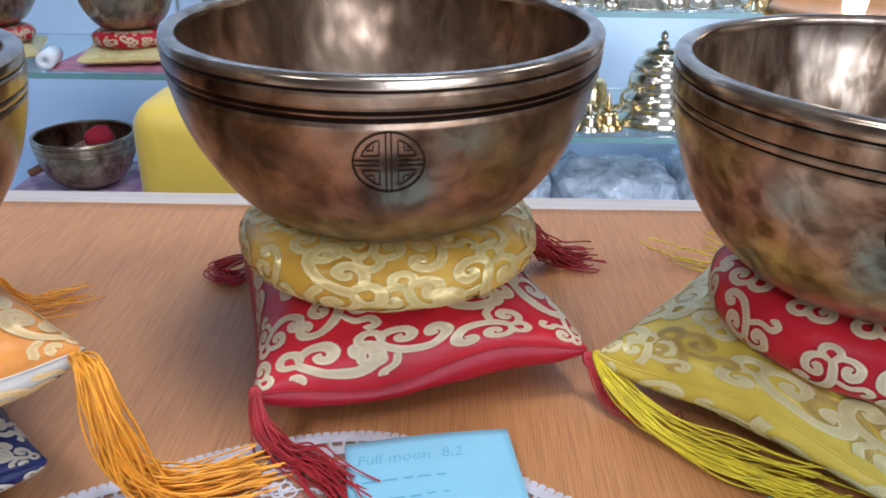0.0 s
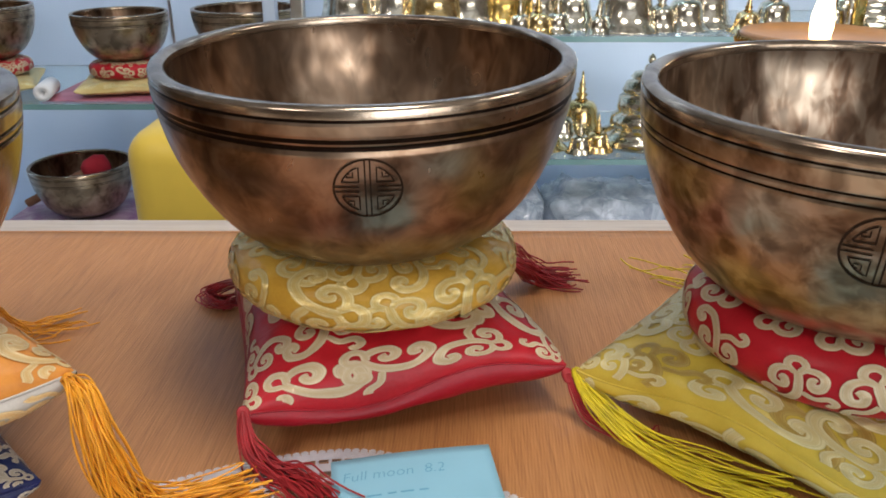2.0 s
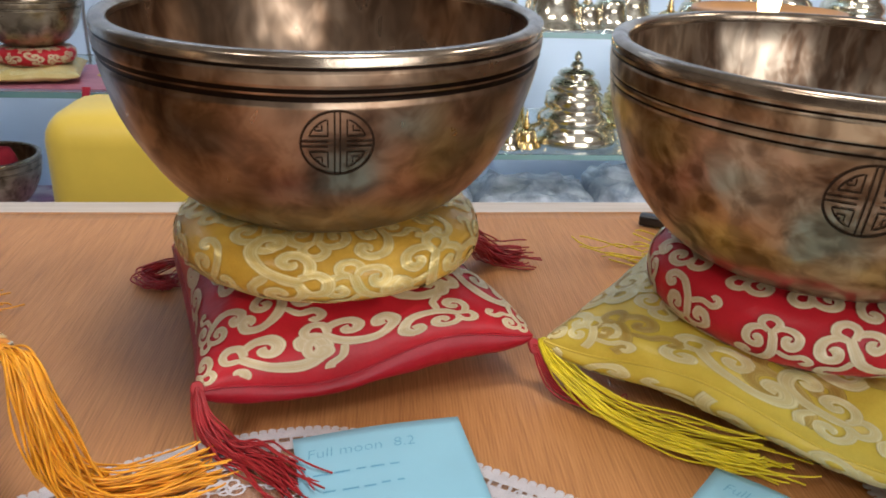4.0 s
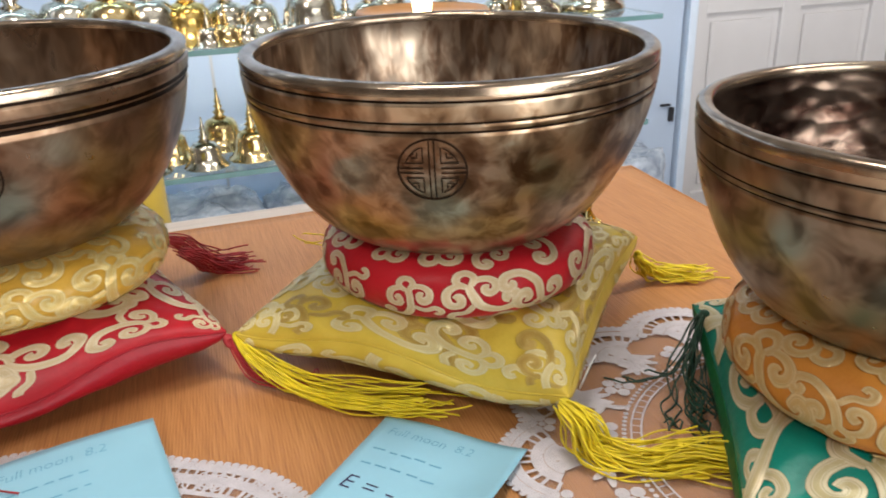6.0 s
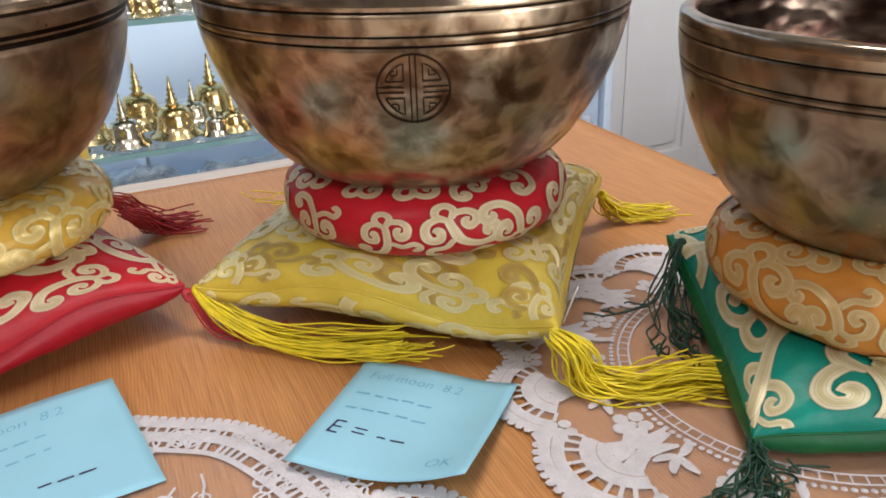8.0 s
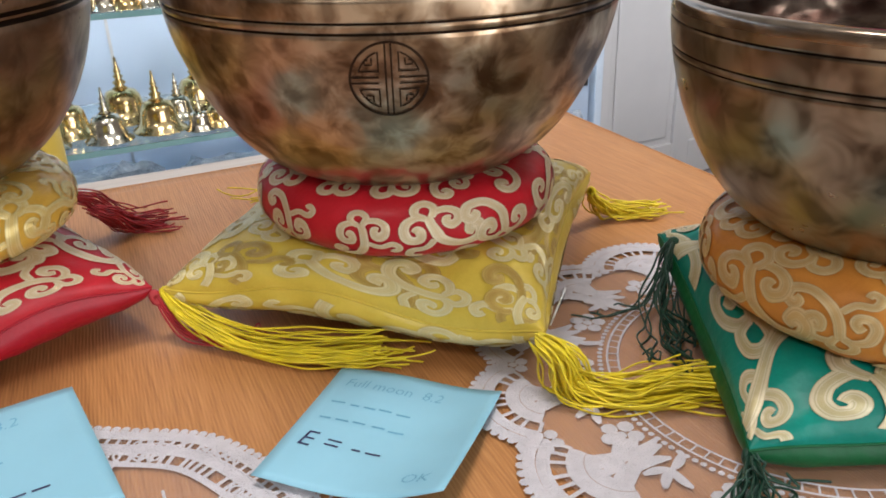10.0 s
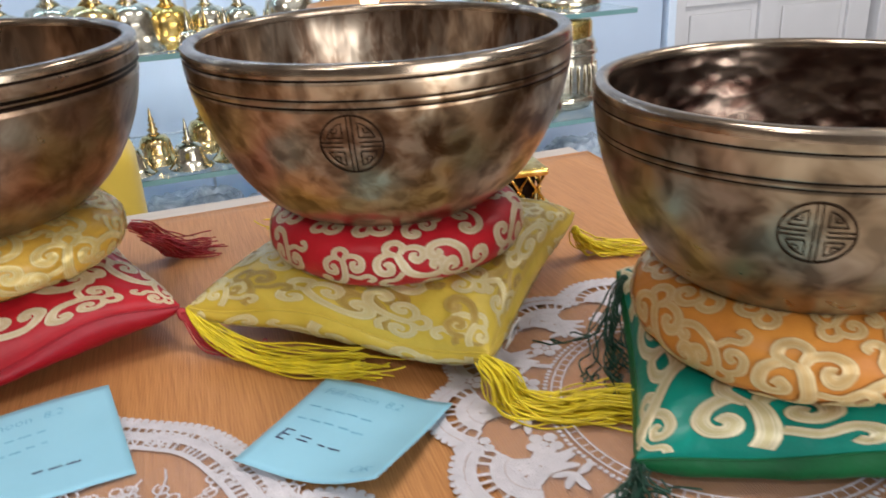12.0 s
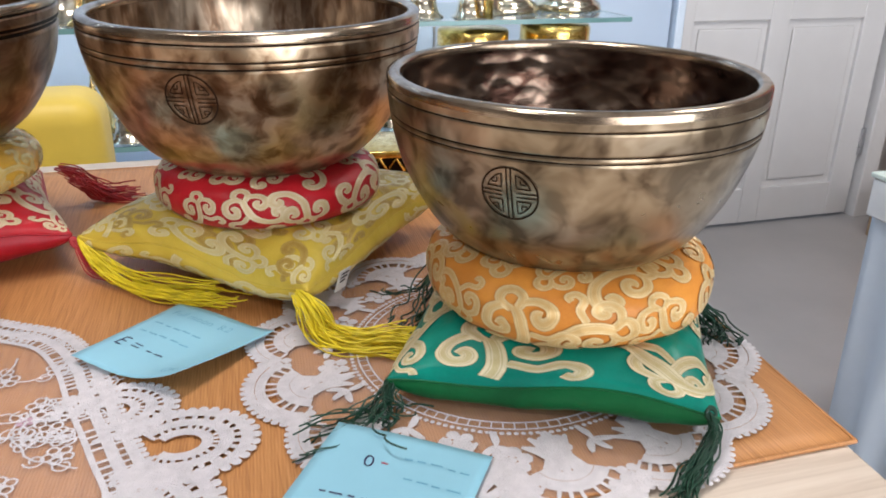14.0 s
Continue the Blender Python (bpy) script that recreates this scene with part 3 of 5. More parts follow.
def square_cushion(m, a, top, bottom, seam, corner_z, fabric, under, thread, rng, pitch, size, label, wave=0.004, dent=0.0, seed=0.0, seam_mat=None, second=None, bands=0, belly=False):
    root = thing("square_cushion", m, label, "cushion", "brocade cushions under the bowls")
    place = pillow_surface(a, top, bottom, seam, corner_z, wave, seed, dent)
    N = 84
    side = lambda s: [place(-math.cos(math.pi * i / (N - 1)), -math.cos(math.pi * j / (N - 1)), 0, s) for i in range(N) for j in range(N)]
    part("top_panel", mesh_of("top_panel", side(1), grid_faces(N, N, flip=True)), fabric, root)
    part("bottom_panel", mesh_of("bottom_panel", side(-1), grid_faces(N, N)), under, root)
    # piping along the seam
    edge = [place(u, -1, 0) for u in np.linspace(-1, 1, 60)] + [place(1, v, 0) for v in np.linspace(-1, 1, 60)] + [place(-u, 1, 0) for u in np.linspace(-1, 1, 60)] + [place(-1, -v, 0) for v in np.linspace(-1, 1, 60)]
    v, f = [], []
    tube(edge, 0.0007, 5, v, f)
    part("seam", mesh_of("seam", v, f), seam_mat or under, root)
    L = a * 1.22

    def on(u, v, lift, side=1):
        """Lays a point on the cover, lifted along its true normal."""
        e = 0.004
        u0, v0 = max(-1 + e, min(1 - e, u)), max(-1 + e, min(1 - e, v))
        p0, p1, p2 = (Vector(place(*q, 0, side)) for q in ((u0, v0), (u0 + e, v0), (u0, v0 + e)))
        nrm = (p1 - p0).cross(p2 - p0)
        nrm = nrm.normalized() * side if nrm.length > 1e-12 else Vector((0, 0, side))
        return tuple(Vector(place(u, v, 0, side)) + nrm * (lift + 0.0004))

    arc = lambda x: math.sin(math.pi / 2 * max(-1, min(1, x / L)))
    weave_pattern("brocade", lambda x, y, l: on(arc(x), arc(y), l), rng, 2 * L, 2 * L, pitch, size, thread, root,
                  lambda x, y: max(abs(x), abs(y)) < L * 0.94, "woven cloud scrolls in metallic thread", bands)
    if belly:
        weave_pattern("brocade", lambda x, y, l: on(arc(x), arc(y), l, -1), random.Random(int(seed * 7)), 2 * L, 2 * L, pitch, size, thread, root,
                      lambda x, y: 0.45 * L < max(abs(x), abs(y)) < L * 0.97, "woven scrolls on the underside")
    if second:
        weave_pattern("brocade", lambda x, y, l: on(arc(x), arc(y), l * 0.6), random.Random(int(seed * 10)), 2 * L, 2 * L, pitch * 1.15, size * 1.1, second, root,
                      lambda x, y: max(abs(x), abs(y)) < L * 0.94, "darker woven scrolls behind")
    return root, place


def ring_cushion(m, R, minor, tall, fabric, thread, rng, pitch, size, label, seed=0.0):
    """A stuffed ring, gathered towards the hole."""
    root = thing("ring_cushion", m, label, "cushion", "ring cushions under the bowls")
    Rm = R - minor

    def place(th, ph, lift):
        w = 1 + 0.05 * noise.noise(Vector((math.cos(th) * 1.6 + seed, math.sin(th) * 1.6, 1))) + 0.02 * noise.noise(Vector((math.cos(th) * 7 + seed, math.sin(th) * 7, ph * 1.5)))
        gather = 0.0012 * math.sin(46 * th + 2 * math.sin(5 * th)) * max(0, -math.cos(ph))
        r = Rm + (minor * w + lift + gather) * math.copysign(abs(math.cos(ph)) ** 0.85, math.cos(ph))
        z = tall + (tall * w + lift + gather) * math.copysign(abs(math.sin(ph)) ** 0.8, math.sin(ph))
        return (r * math.cos(th), r * math.sin(th), max(0.0002, z))

    n, k = 140, 40
    verts = [place(2 * math.pi * i / n, 2 * math.pi * j / k, 0) for i in range(n) for j in range(k)]
    part("cover", mesh_of("cover", verts, grid_faces(n, k, True, True)), fabric, root)
    W, Hh = 2 * math.pi * R, math.pi * minor * 1.25
    weave_pattern("brocade", lambda x, y, l: place(x / R, y / minor, l + 0.0004), rng, W, Hh, pitch, size, thread, root,
                  lambda x, y: True, "woven cloud scrolls in metallic thread")
    return root


RED = satin("red_satin", (0.52, 0.014, 0.024), (0.36, 0.008, 0.014))
CRIMSON = satin("crimson_lining", (0.38, 0.008, 0.020), (0.26, 0.004, 0.010))
YELLOW = satin("yellow_satin", (0.72, 0.54, 0.080), (0.56, 0.40, 0.045), 0.34)
GOLD_SATIN = satin("gold_satin", (0.60, 0.36, 0.055), (0.42, 0.22, 0.022), 0.28)
ORANGE = satin("orange_satin", (0.72, 0.30, 0.05), (0.56, 0.20, 0.03))
TEAL = satin("teal_satin", (0.004, 0.245, 0.180), (0.003, 0.155, 0.112), 0.36)
GREEN = satin("green_lining", (0.003, 0.115, 0.032), (0.002, 0.065, 0.018), 0.45)
NAVY = satin("navy_satin", (0.012, 0.018, 0.12), (0.006, 0.010, 0.06))
SILVER_BROCADE = satin("silver_satin", (0.55, 0.52, 0.46), (0.40, 0.36, 0.30), 0.34)
THREAD_RED = brocade("beige_gold_thread", (0.74, 0.62, 0.42), (0.58, 0.44, 0.24))
THREAD_GOLD = brocade("pale_gold_thread", (0.80, 0.66, 0.30), (0.66, 0.48, 0.14), 0.27, 0.3)
THREAD_YELLOW = brocade("straw_thread", (0.78, 0.70, 0.38), (0.68, 0.57, 0.24), 0.34)
THREAD_ORANGE = brocade("cream_gold_thread", (0.80, 0.62, 0.32), (0.66, 0.42, 0.15), 0.30)
THREAD_TEAL = brocade("champagne_thread", (0.72, 0.66, 0.46), (0.48, 0.40, 0.18))
THREAD_SILVER = brocade("silver_gold_thread", (0.72, 0.68, 0.58), (0.52, 0.44, 0.30))
THREAD_OLIVE = brocade("olive_gold_thread", (0.58, 0.42, 0.10), (0.42, 0.27, 0.05))
SILK_RED = plain("dark_red_silk_thread", (0.35, 0.013, 0.017), 0.5, 0, 0.3, 120, sheen=0.04)
SILK_YELLOW = plain("yellow_silk_thread", (0.78, 0.62, 0.015), 0.45, 0, 0.25, 120, sheen=0.04)
SILK_ORANGE = plain("orange_silk_thread", (0.80, 0.34, 0.012), 0.45, 0, 0.25, 120, sheen=0.04)
SILK_GREEN = plain("dark_green_silk_thread", (0.003, 0.040, 0.020), 0.45, 0, 0.3, 120, sheen=0.02)

rng = random.Random(5)
Z0 = CLOTH
red, _ = square_cushion(pose(-0.030, 0.404, Z0, 0, 0, 15.3), 0.085, 0.029, 0.027, 0.025, (0.003, 0.004, 0.004, 0.006), RED, CRIMSON, THREAD_RED, rng, 0.044, 0.0212,
                        "red brocade cushion with beige cloud scrolls, plain crimson underside", 0.009, 0.001, 1.3)
yel, _ = square_cushion(pose(0.2155, 0.348, Z0, 0, 0, -42), 0.096, 0.030, 0.022, 0.021, (0.007, 0.007, 0.016, 0.008), YELLOW, YELLOW, THREAD_YELLOW, rng, 0.050, 0.0235,
                        "yellow brocade cushion with straw-coloured scrolls, stuffed plump", 0.008, 0.004, 4.1, second=THREAD_OLIVE, belly=True)
grn, _ = square_cushion(pose(0.362, 0.152, Z0, 0, 0, -28.9), 0.082, 0.022, 0.029, 0.028, (-0.011, -0.008, 0.006, 0.004), TEAL, GREEN, THREAD_TEAL, rng, 0.058, 0.0285,
                        "teal brocade cushion with champagne ribbons, plain green underside", 0.004, 0.003, 7.9, bands=2)
nav, _ = square_cushion(pose(-0.288, 0.268, Z0, 0, 0, 42), 0.082, 0.018, 0.022, 0.020, (0, 0, 0, 0), NAVY, NAVY, THREAD_SILVER, rng, 0.036, 0.018,
                        "navy brocade cushion with silver scrolls, under an orange one", 0.003, 0.0, 2.2, belly=True)
ora, _ = square_cushion(pose(-0.276, 0.268, Z0 + 0.038, 0, 0, 46), 0.089, 0.026, 0.026, 0.028, (0.0, 0.006, 0.002, 0.0), ORANGE, SILVER_BROCADE, THREAD_ORANGE, rng, 0.042, 0.021,
                        "orange brocade cushion with a silver underside, lying on a navy one", 0.003, 0.004, 9.4, belly=True)

ring_cushion(pose(-0.032, 0.408, 0.805), 0.0835, 0.030, 0.0165, GOLD_SATIN, THREAD_GOLD, rng, 0.041, 0.0222, "gold satin ring cushion with swirling brocade", 1.0)
ring_cushion(pose(0.213, 0.335, 0.799), 0.0785, 0.028, 0.0180, RED, THREAD_RED, rng, 0.038, 0.0185, "red satin ring cushion with beige scrolls", 5.0)
ring_cushion(pose(0.364, 0.154, 0.789), 0.080, 0.029, 0.0195, ORANGE, THREAD_ORANGE, rng, 0.040, 0.0205, "orange satin ring cushion with cream scrolls", 8.0)

# ---- display cabinet ----
# the cabinet and its goods are laid out in units of 1.3 m, with the floor at BASE
HUB = Vector((0.03, -0.045, 0.99))
CABINET_FRAME = Matrix.Translation(HUB) @ Matrix.Scale(1.3, 4) @ Matrix.Translation(-HUB)
BASE = HUB.z - HUB.z / 1.3


def build_cabinet():
    c = thing("display_cabinet", pose(0, 0, 0), "white display cabinet with glass shelves full of brass bells", "cabinet")
    part("back_panel", box_bm(-1.5, 0.98, 1.50, 1.52, BASE, 1.8), CABINET, c)
    part("plinth", box_bm(-1.5, 0.98, 1.14, 1.50, BASE, 0.40, 0.003), CABINET, c)
    part("top", box_bm(-1.5, 0.98, 1.14, 1.50, 1.78, 1.80, 0.002), CABINET, c)
    part("side_panel", box_bm(-1.52, -1.50, 1.14, 1.52, BASE, 1.80), CABINET, c)
    for x in (-0.235, -0.195):
        part("upright", box_bm(x - 0.009, x + 0.009, 1.135, 1.160, 0.40, 1.78, 0.002), METAL if x > -0.2 else CABINET, c, "slim white upright")
    for x0, x1, z in ((-0.18, 0.895, 0.832), (-0.18, 0.88, 0.645), (-1.49, -0.25, 0.732), (-0.18, 1.02, 1.05), (-1.49, -0.25, 1.02)):
        g = part("glass_shelf", box_bm(x0, x1, 1.15, 1.47, z - 0.008, z), GLASS, c)
        g.visible_shadow = False
        part("shelf_edge", box_bm(x0, x1, 1.146, 1.1495, z - 0.008, z), GLASS_EDGE, g, "green edge of the glass")
        part("shelf_edge", box_bm(x1 + 0.0005, x1 + 0.004, 1.15, 1.47, z - 0.008, z), GLASS_EDGE, g)
    for x in (-0.497, 0.145, 0.62):
        part("back_joint", box_bm(x - 0.0025, x + 0.0025, 1.497, 1.4995, 0.4, 1.78), METAL, c)


AT = CABINET_FRAME
build_cabinet()
AT = Matrix.Identity(4)


def build_chair():
    c = thing("chair", pose(0, 0, 0), "yellow upholstered chair with a boxy rounded back", "chair")
    bm = box_bm(-0.345, 0.045, 0.80, 0.93, 0.42, 0.785, 0.035, 5)
    part("backrest", bm, YELLOW_VINYL, c)
    part("seat", box_bm(-0.345, 0.045, 0.932, 1.10, 0.36, 0.46, 0.03, 4), YELLOW_VINYL, c)
    for x in (-0.31, 0.01):
        for y in (0.84, 1.06):
            part("leg", box_bm(x - 0.015, x + 0.015, y - 0.015, y + 0.015, 0, 0.43 if y < 0.9 else 0.362, 0.003), METAL, c)


build_chair()

# ---- tassels ----


def hang(cushion, world_points, colour, n, spread, seed, **kw):
    """A tassel through world points, hung on a cushion."""
    inv = cushion.matrix_world.inverted()
    p = [inv @ Vector(q) for q in world_points]
    return tassel(cushion, tuple(p[0]), [tuple(q - p[0]) for q in p[1:]], colour, n, spread, random.Random(seed), **kw)


T = 0.7555
hang(red, [(-0.089, 0.299, 0.783), (-0.084, 0.288, 0.770), (-0.075, 0.288, 0.757), (-0.060, 0.280, T), (-0.040, 0.258, T)], SILK_RED, 46, 0.0042, 1)
hang(red, [(0.075, 0.343, 0.777), (0.083, 0.330, 0.760), (0.103, 0.312, T), (0.116, 0.316, T)], SILK_RED, 9, 0.0024, 2, loop=True)
hang(red, [(-0.122, 0.455, 0.777), (-0.142, 0.476, 0.766), (-0.158, 0.480, 0.757), (-0.148, 0.466, T), (-0.134, 0.468, T)], SILK_RED, 26, 0.0040, 3, loop=True)
hang(red, [(0.056, 0.486, 0.779), (0.066, 0.490, 0.772), (0.080, 0.502, 0.757), (0.100, 0.500, T)], SILK_RED, 38, 0.0040, 4, start=0.6, knot=False)
hang(red, [(0.048, 0.486, 0.790), (0.060, 0.493, 0.782), (0.072, 0.500, 0.766), (0.086, 0.505, 0.757), (0.102, 0.502, T)], SILK_RED, 22, 0.0036, 17, start=0.5, knot=False)
hang(yel, [(0.080, 0.342, 0.778), (0.088, 0.332, 0.768), (0.110, 0.306, 0.757), (0.140, 0.280, T), (0.176, 0.262, T)], SILK_YELLOW, 60, 0.0046, 5)
hang(yel, [(0.217, 0.206, 0.781), (0.222, 0.199, 0.776), (0.229, 0.198, 0.759), (0.244, 0.186, T), (0.270, 0.179, T), (0.298, 0.165, T)], SILK_YELLOW, 105, 0.0054, 6, start=0.35)
hang(yel, [(0.351, 0.353, 0.777), (0.358, 0.356, 0.768), (0.374, 0.356, 0.757), (0.404, 0.343, T)], SILK_YELLOW, 50, 0.0050, 7)
hang(yel, [(0.211, 0.482, 0.775), (0.206, 0.490, 0.765), (0.192, 0.505, T), (0.166, 0.515, T)], SILK_YELLOW, 12, 0.009, 8)
hang(grn, [(0.252, 0.120, 0.766), (0.247, 0.114, 0.762), (0.234, 0.108, T), (0.208, 0.098, T)], SILK_GREEN, 16, 0.0055, 9)
hang(grn, [(0.252, 0.120, 0.767), (0.249, 0.112, 0.762), (0.246, 0.104, T), (0.256, 0.094, T)], SILK_GREEN, 12, 0.0065, 10, loop=True)
hang(grn, [(0.391, 0.044, 0.774), (0.390, 0.037, 0.766), (0.379, 0.030, 0.757), (0.358, 0.012, T)], SILK_GREEN, 36, 0.0024, 11)
hang(grn, [(0.322, 0.243, 0.789), (0.315, 0.238, 0.776), (0.306, 0.226, 0.760), (0.298, 0.206, T), (0.290, 0.190, T)], SILK_GREEN, 24, 0.0072, 12, loop=True)
hang(grn, [(0.314, 0.240, 0.778), (0.296, 0.235, 0.760), (0.275, 0.245, T)], SILK_GREEN, 4, 0.004, 13, knot=False)
hang(grn, [(0.445, 0.165, 0.786), (0.450, 0.163, 0.776), (0.462, 0.150, 0.760), (0.458, 0.134, T)], SILK_GREEN, 34, 0.005, 14, loop=True)
hang(ora, [(-0.152, 0.267, 0.822), (-0.143, 0.259, 0.822), (-0.138, 0.255, 0.80), (-0.134, 0.258, 0.77), (-0.124, 0.262, 0.757), (-0.105, 0.264, T), (-0.082, 0.276, T)], SILK_ORANGE, 85, 0.0050, 15)
hang(ora, [(-0.280, 0.392, 0.815), (-0.276, 0.405, 0.79), (-0.262, 0.425, 0.757), (-0.238, 0.440, T)], SILK_ORANGE, 22, 0.007, 16)

# care label on the yellow cushion
tag = box_bm(-0.006, 0.006, -0.0004, 0.0004, -0.010, 0.006)
tag_ob = part("care_label", tag, plain("white_ribbon", (0.78, 0.78, 0.76), 0.6, 0, 0.05), yel, "small white woven care label")
tag_ob.matrix_parent_inverse = yel.matrix_world.inverted()
tag_ob.matrix_basis = pose(0.2485, 0.2385, 0.775, 18, 0, 46)
for k in range(3):
    part("printed_bar", box_bm(-0.004, 0.004 - 0.001 * k, -0.0008, -0.0005, 0.003 - 0.003 * k, 0.0042 - 0.003 * k), DARK, tag_ob)

# ---- sticky notes ----
BLUE = plain("pale_blue_paper", (0.27, 0.54, 0.67), 0.6, 0.0, 0.04, 24, 0.06)
INK = plain("dark_ink", (0.03, 0.03, 0.10), 0.5, 0.0, 0.1)
PENCIL = plain("faint_blue_ink", (0.13, 0.36, 0.52), 0.6, 0.0, 0.1)
RED_INK = plain("red_ink", (0.40, 0.06, 0.10), 0.6, 0.0, 0.1)


def text_mesh(words, size, slant=0.15):
    cu = bpy.data.curves.new("words", "FONT")
    cu.body, cu.size, cu.shear, cu.resolution_u, cu.offset = words, size, slant, 2, -0.0001
    ob = bpy.data.objects.new("words", cu)
    scene.collection.objects.link(ob)
    dg = bpy.context.evaluated_depsgraph_get()
    me = bpy.data.meshes.new_from_object(ob.evaluated_get(dg))
    bpy.data.objects.remove(ob)
    return me


def sticky_note(tl, tr, bl, lift, label, writing):
    """lift(u, v): height of the curled paper. writing: (u, v, words or None, size, ink, bar length)."""
    root = thing("sticky_note", pose(tl[0], tl[1], CLOTH), label, "sticky note", "sticky notes on the table")
    ex, ey = Vector((tr[0] - tl[0], tr[1] - tl[1], 0)), Vector((bl[0] - tl[0], bl[1] - tl[1], 0))
    at = lambda u, v, d=0.0: ex * u + ey * v + Vector((0, 0, 0.0014 + lift(u, v) + d))
    N = 18
    verts = [at(i / (N - 1), j / (N - 1)) for i in range(N) for j in range(N)] + [at(i / (N - 1), j / (N - 1), -0.00025) for i in range(N) for j in range(N)]
    faces = grid_faces(N, N) + grid_faces(N, N, base=N * N, flip=True)
    rim_ = [i * N for i in range(N)] + [(N - 1) * N + j for j in range(1, N)] + [i * N + N - 1 for i in range(N - 2, -1, -1)] + [j for j in range(N - 2, 0, -1)]
    faces += [(a, b, b + N * N, a + N * N) for a, b in zip(rim_, rim_[1:] + rim_[:1])]
    sheet = part("paper", mesh_of("paper", verts, faces), BLUE, root)
    for poly in list(sheet.data.polygons)[2 * (N - 1) ** 2:]:
        poly.use_smooth = False
    W = ex.length
    for u, v, words, size, ink, length in writing:
        if words:
            me = text_mesh(words, size)
            for q in me.vertices:
                q.co = at(u + q.co.x / W, v - q.co.y / W, 0.0003)
            part("writing", me, ink, root, "handwritten words")
        else:
            x, r_ = u, random.Random(int(u * 991 + v * 77))
            while x < u + length:
                L = r_.uniform(0.035, 0.09)
                vv, ff, uu = [], [], []
                y = v + r_.uniform(-0.008, 0.008)
                ribbon([(x + L * k / 5, y) for k in range(6)], [0.013] * 6, lambda a, b, l: tuple(at(a, b, 0.0003)), 1, 2, vv, ff, uu)
                part("writing_bar", mesh_of("writing_bar", vv, ff), ink, root, "illegible handwriting")
                x += L + r_.uniform(0.02, 0.04)
    return root


sticky_note((-0.047, 0.293), (0.031, 0.303), (-0.034, 0.214), lambda u, v: 0.004 * (1 - v) + 0.003 * u * (1 - v) + 0.0015 * math.sin(3 * u),
            "pale blue sticky note with faint handwriting, lying before the red cushion",
            [(0.06, 0.20, "Full moon  8.2", 0.0085, PENCIL, 0), (0.08, 0.34, None, 0, PENCIL, 0.5), (0.12, 0.47, None, 0, PENCIL, 0.42), (0.45, 0.74, None, 0, INK, 0.25)])
sticky_note((0.145, 0.264), (0.201, 0.212), (0.088, 0.207), lambda u, v: 0.003 * (1 - u) * (1 - v) + 0.009 * u ** 3 * (0.5 + 0.6 * v) + 0.004 * v * v + 0.0018 * math.sin(5 * u + 2 * v),
            "pale blue sticky note with one curled corner, beside the yellow tassel",
            [(0.10, 0.18, "Full moon  8.2", 0.0078, PENCIL, 0), (0.10, 0.34, None, 0, PENCIL, 0.5), (0.10, 0.48, None, 0, PENCIL, 0.5), (0.08, 0.72, "E =", 0.013, INK, 0), (0.38, 0.68, None, 0, INK, 0.16), (0.72, 0.88, "OK", 0.008, PENCIL, 0)])
sticky_note((0.288, 0.061), (0.223, 0.105), (0.244, -0.003), lambda u, v: 0.003 + 0.002 * math.sin(2 * u + v),
            "pale blue sticky note lying on lace before the green cushion",
            [(0.08, 0.22, None, 0, PENCIL, 0.4), (0.08, 0.40, None, 0, PENCIL, 0.35), (0.62, 0.36, "0", 0.012, INK, 0), (0.55, 0.30, None, 0, RED_INK, 0.06), (0.50, 0.62, None, 0, INK, 0.3)])

# ---- lace ----
LACE = plain("white_cotton_lace", (0.65, 0.615, 0.64), 0.8, 0.0, 0.12, 130, 0.9, 0.0012, 0.2)


def net_material():
    m, nt, b = mat("sheer_net")
    v = coords(nt)
    n = noise_tex(nt, v, 16, 3)
    b.inputs["Base Color"].default_value = (0.62, 0.50, 0.46, 1)
    b.inputs["Roughness"].default_value = 0.7
    nt.links.new(math_node(nt, "ADD", math_node(nt, "MULTIPLY", n, 0.2), 0.12), b.inputs["Alpha"])
    return m


NET = net_material()
LZ = CLOTH + 0.0010


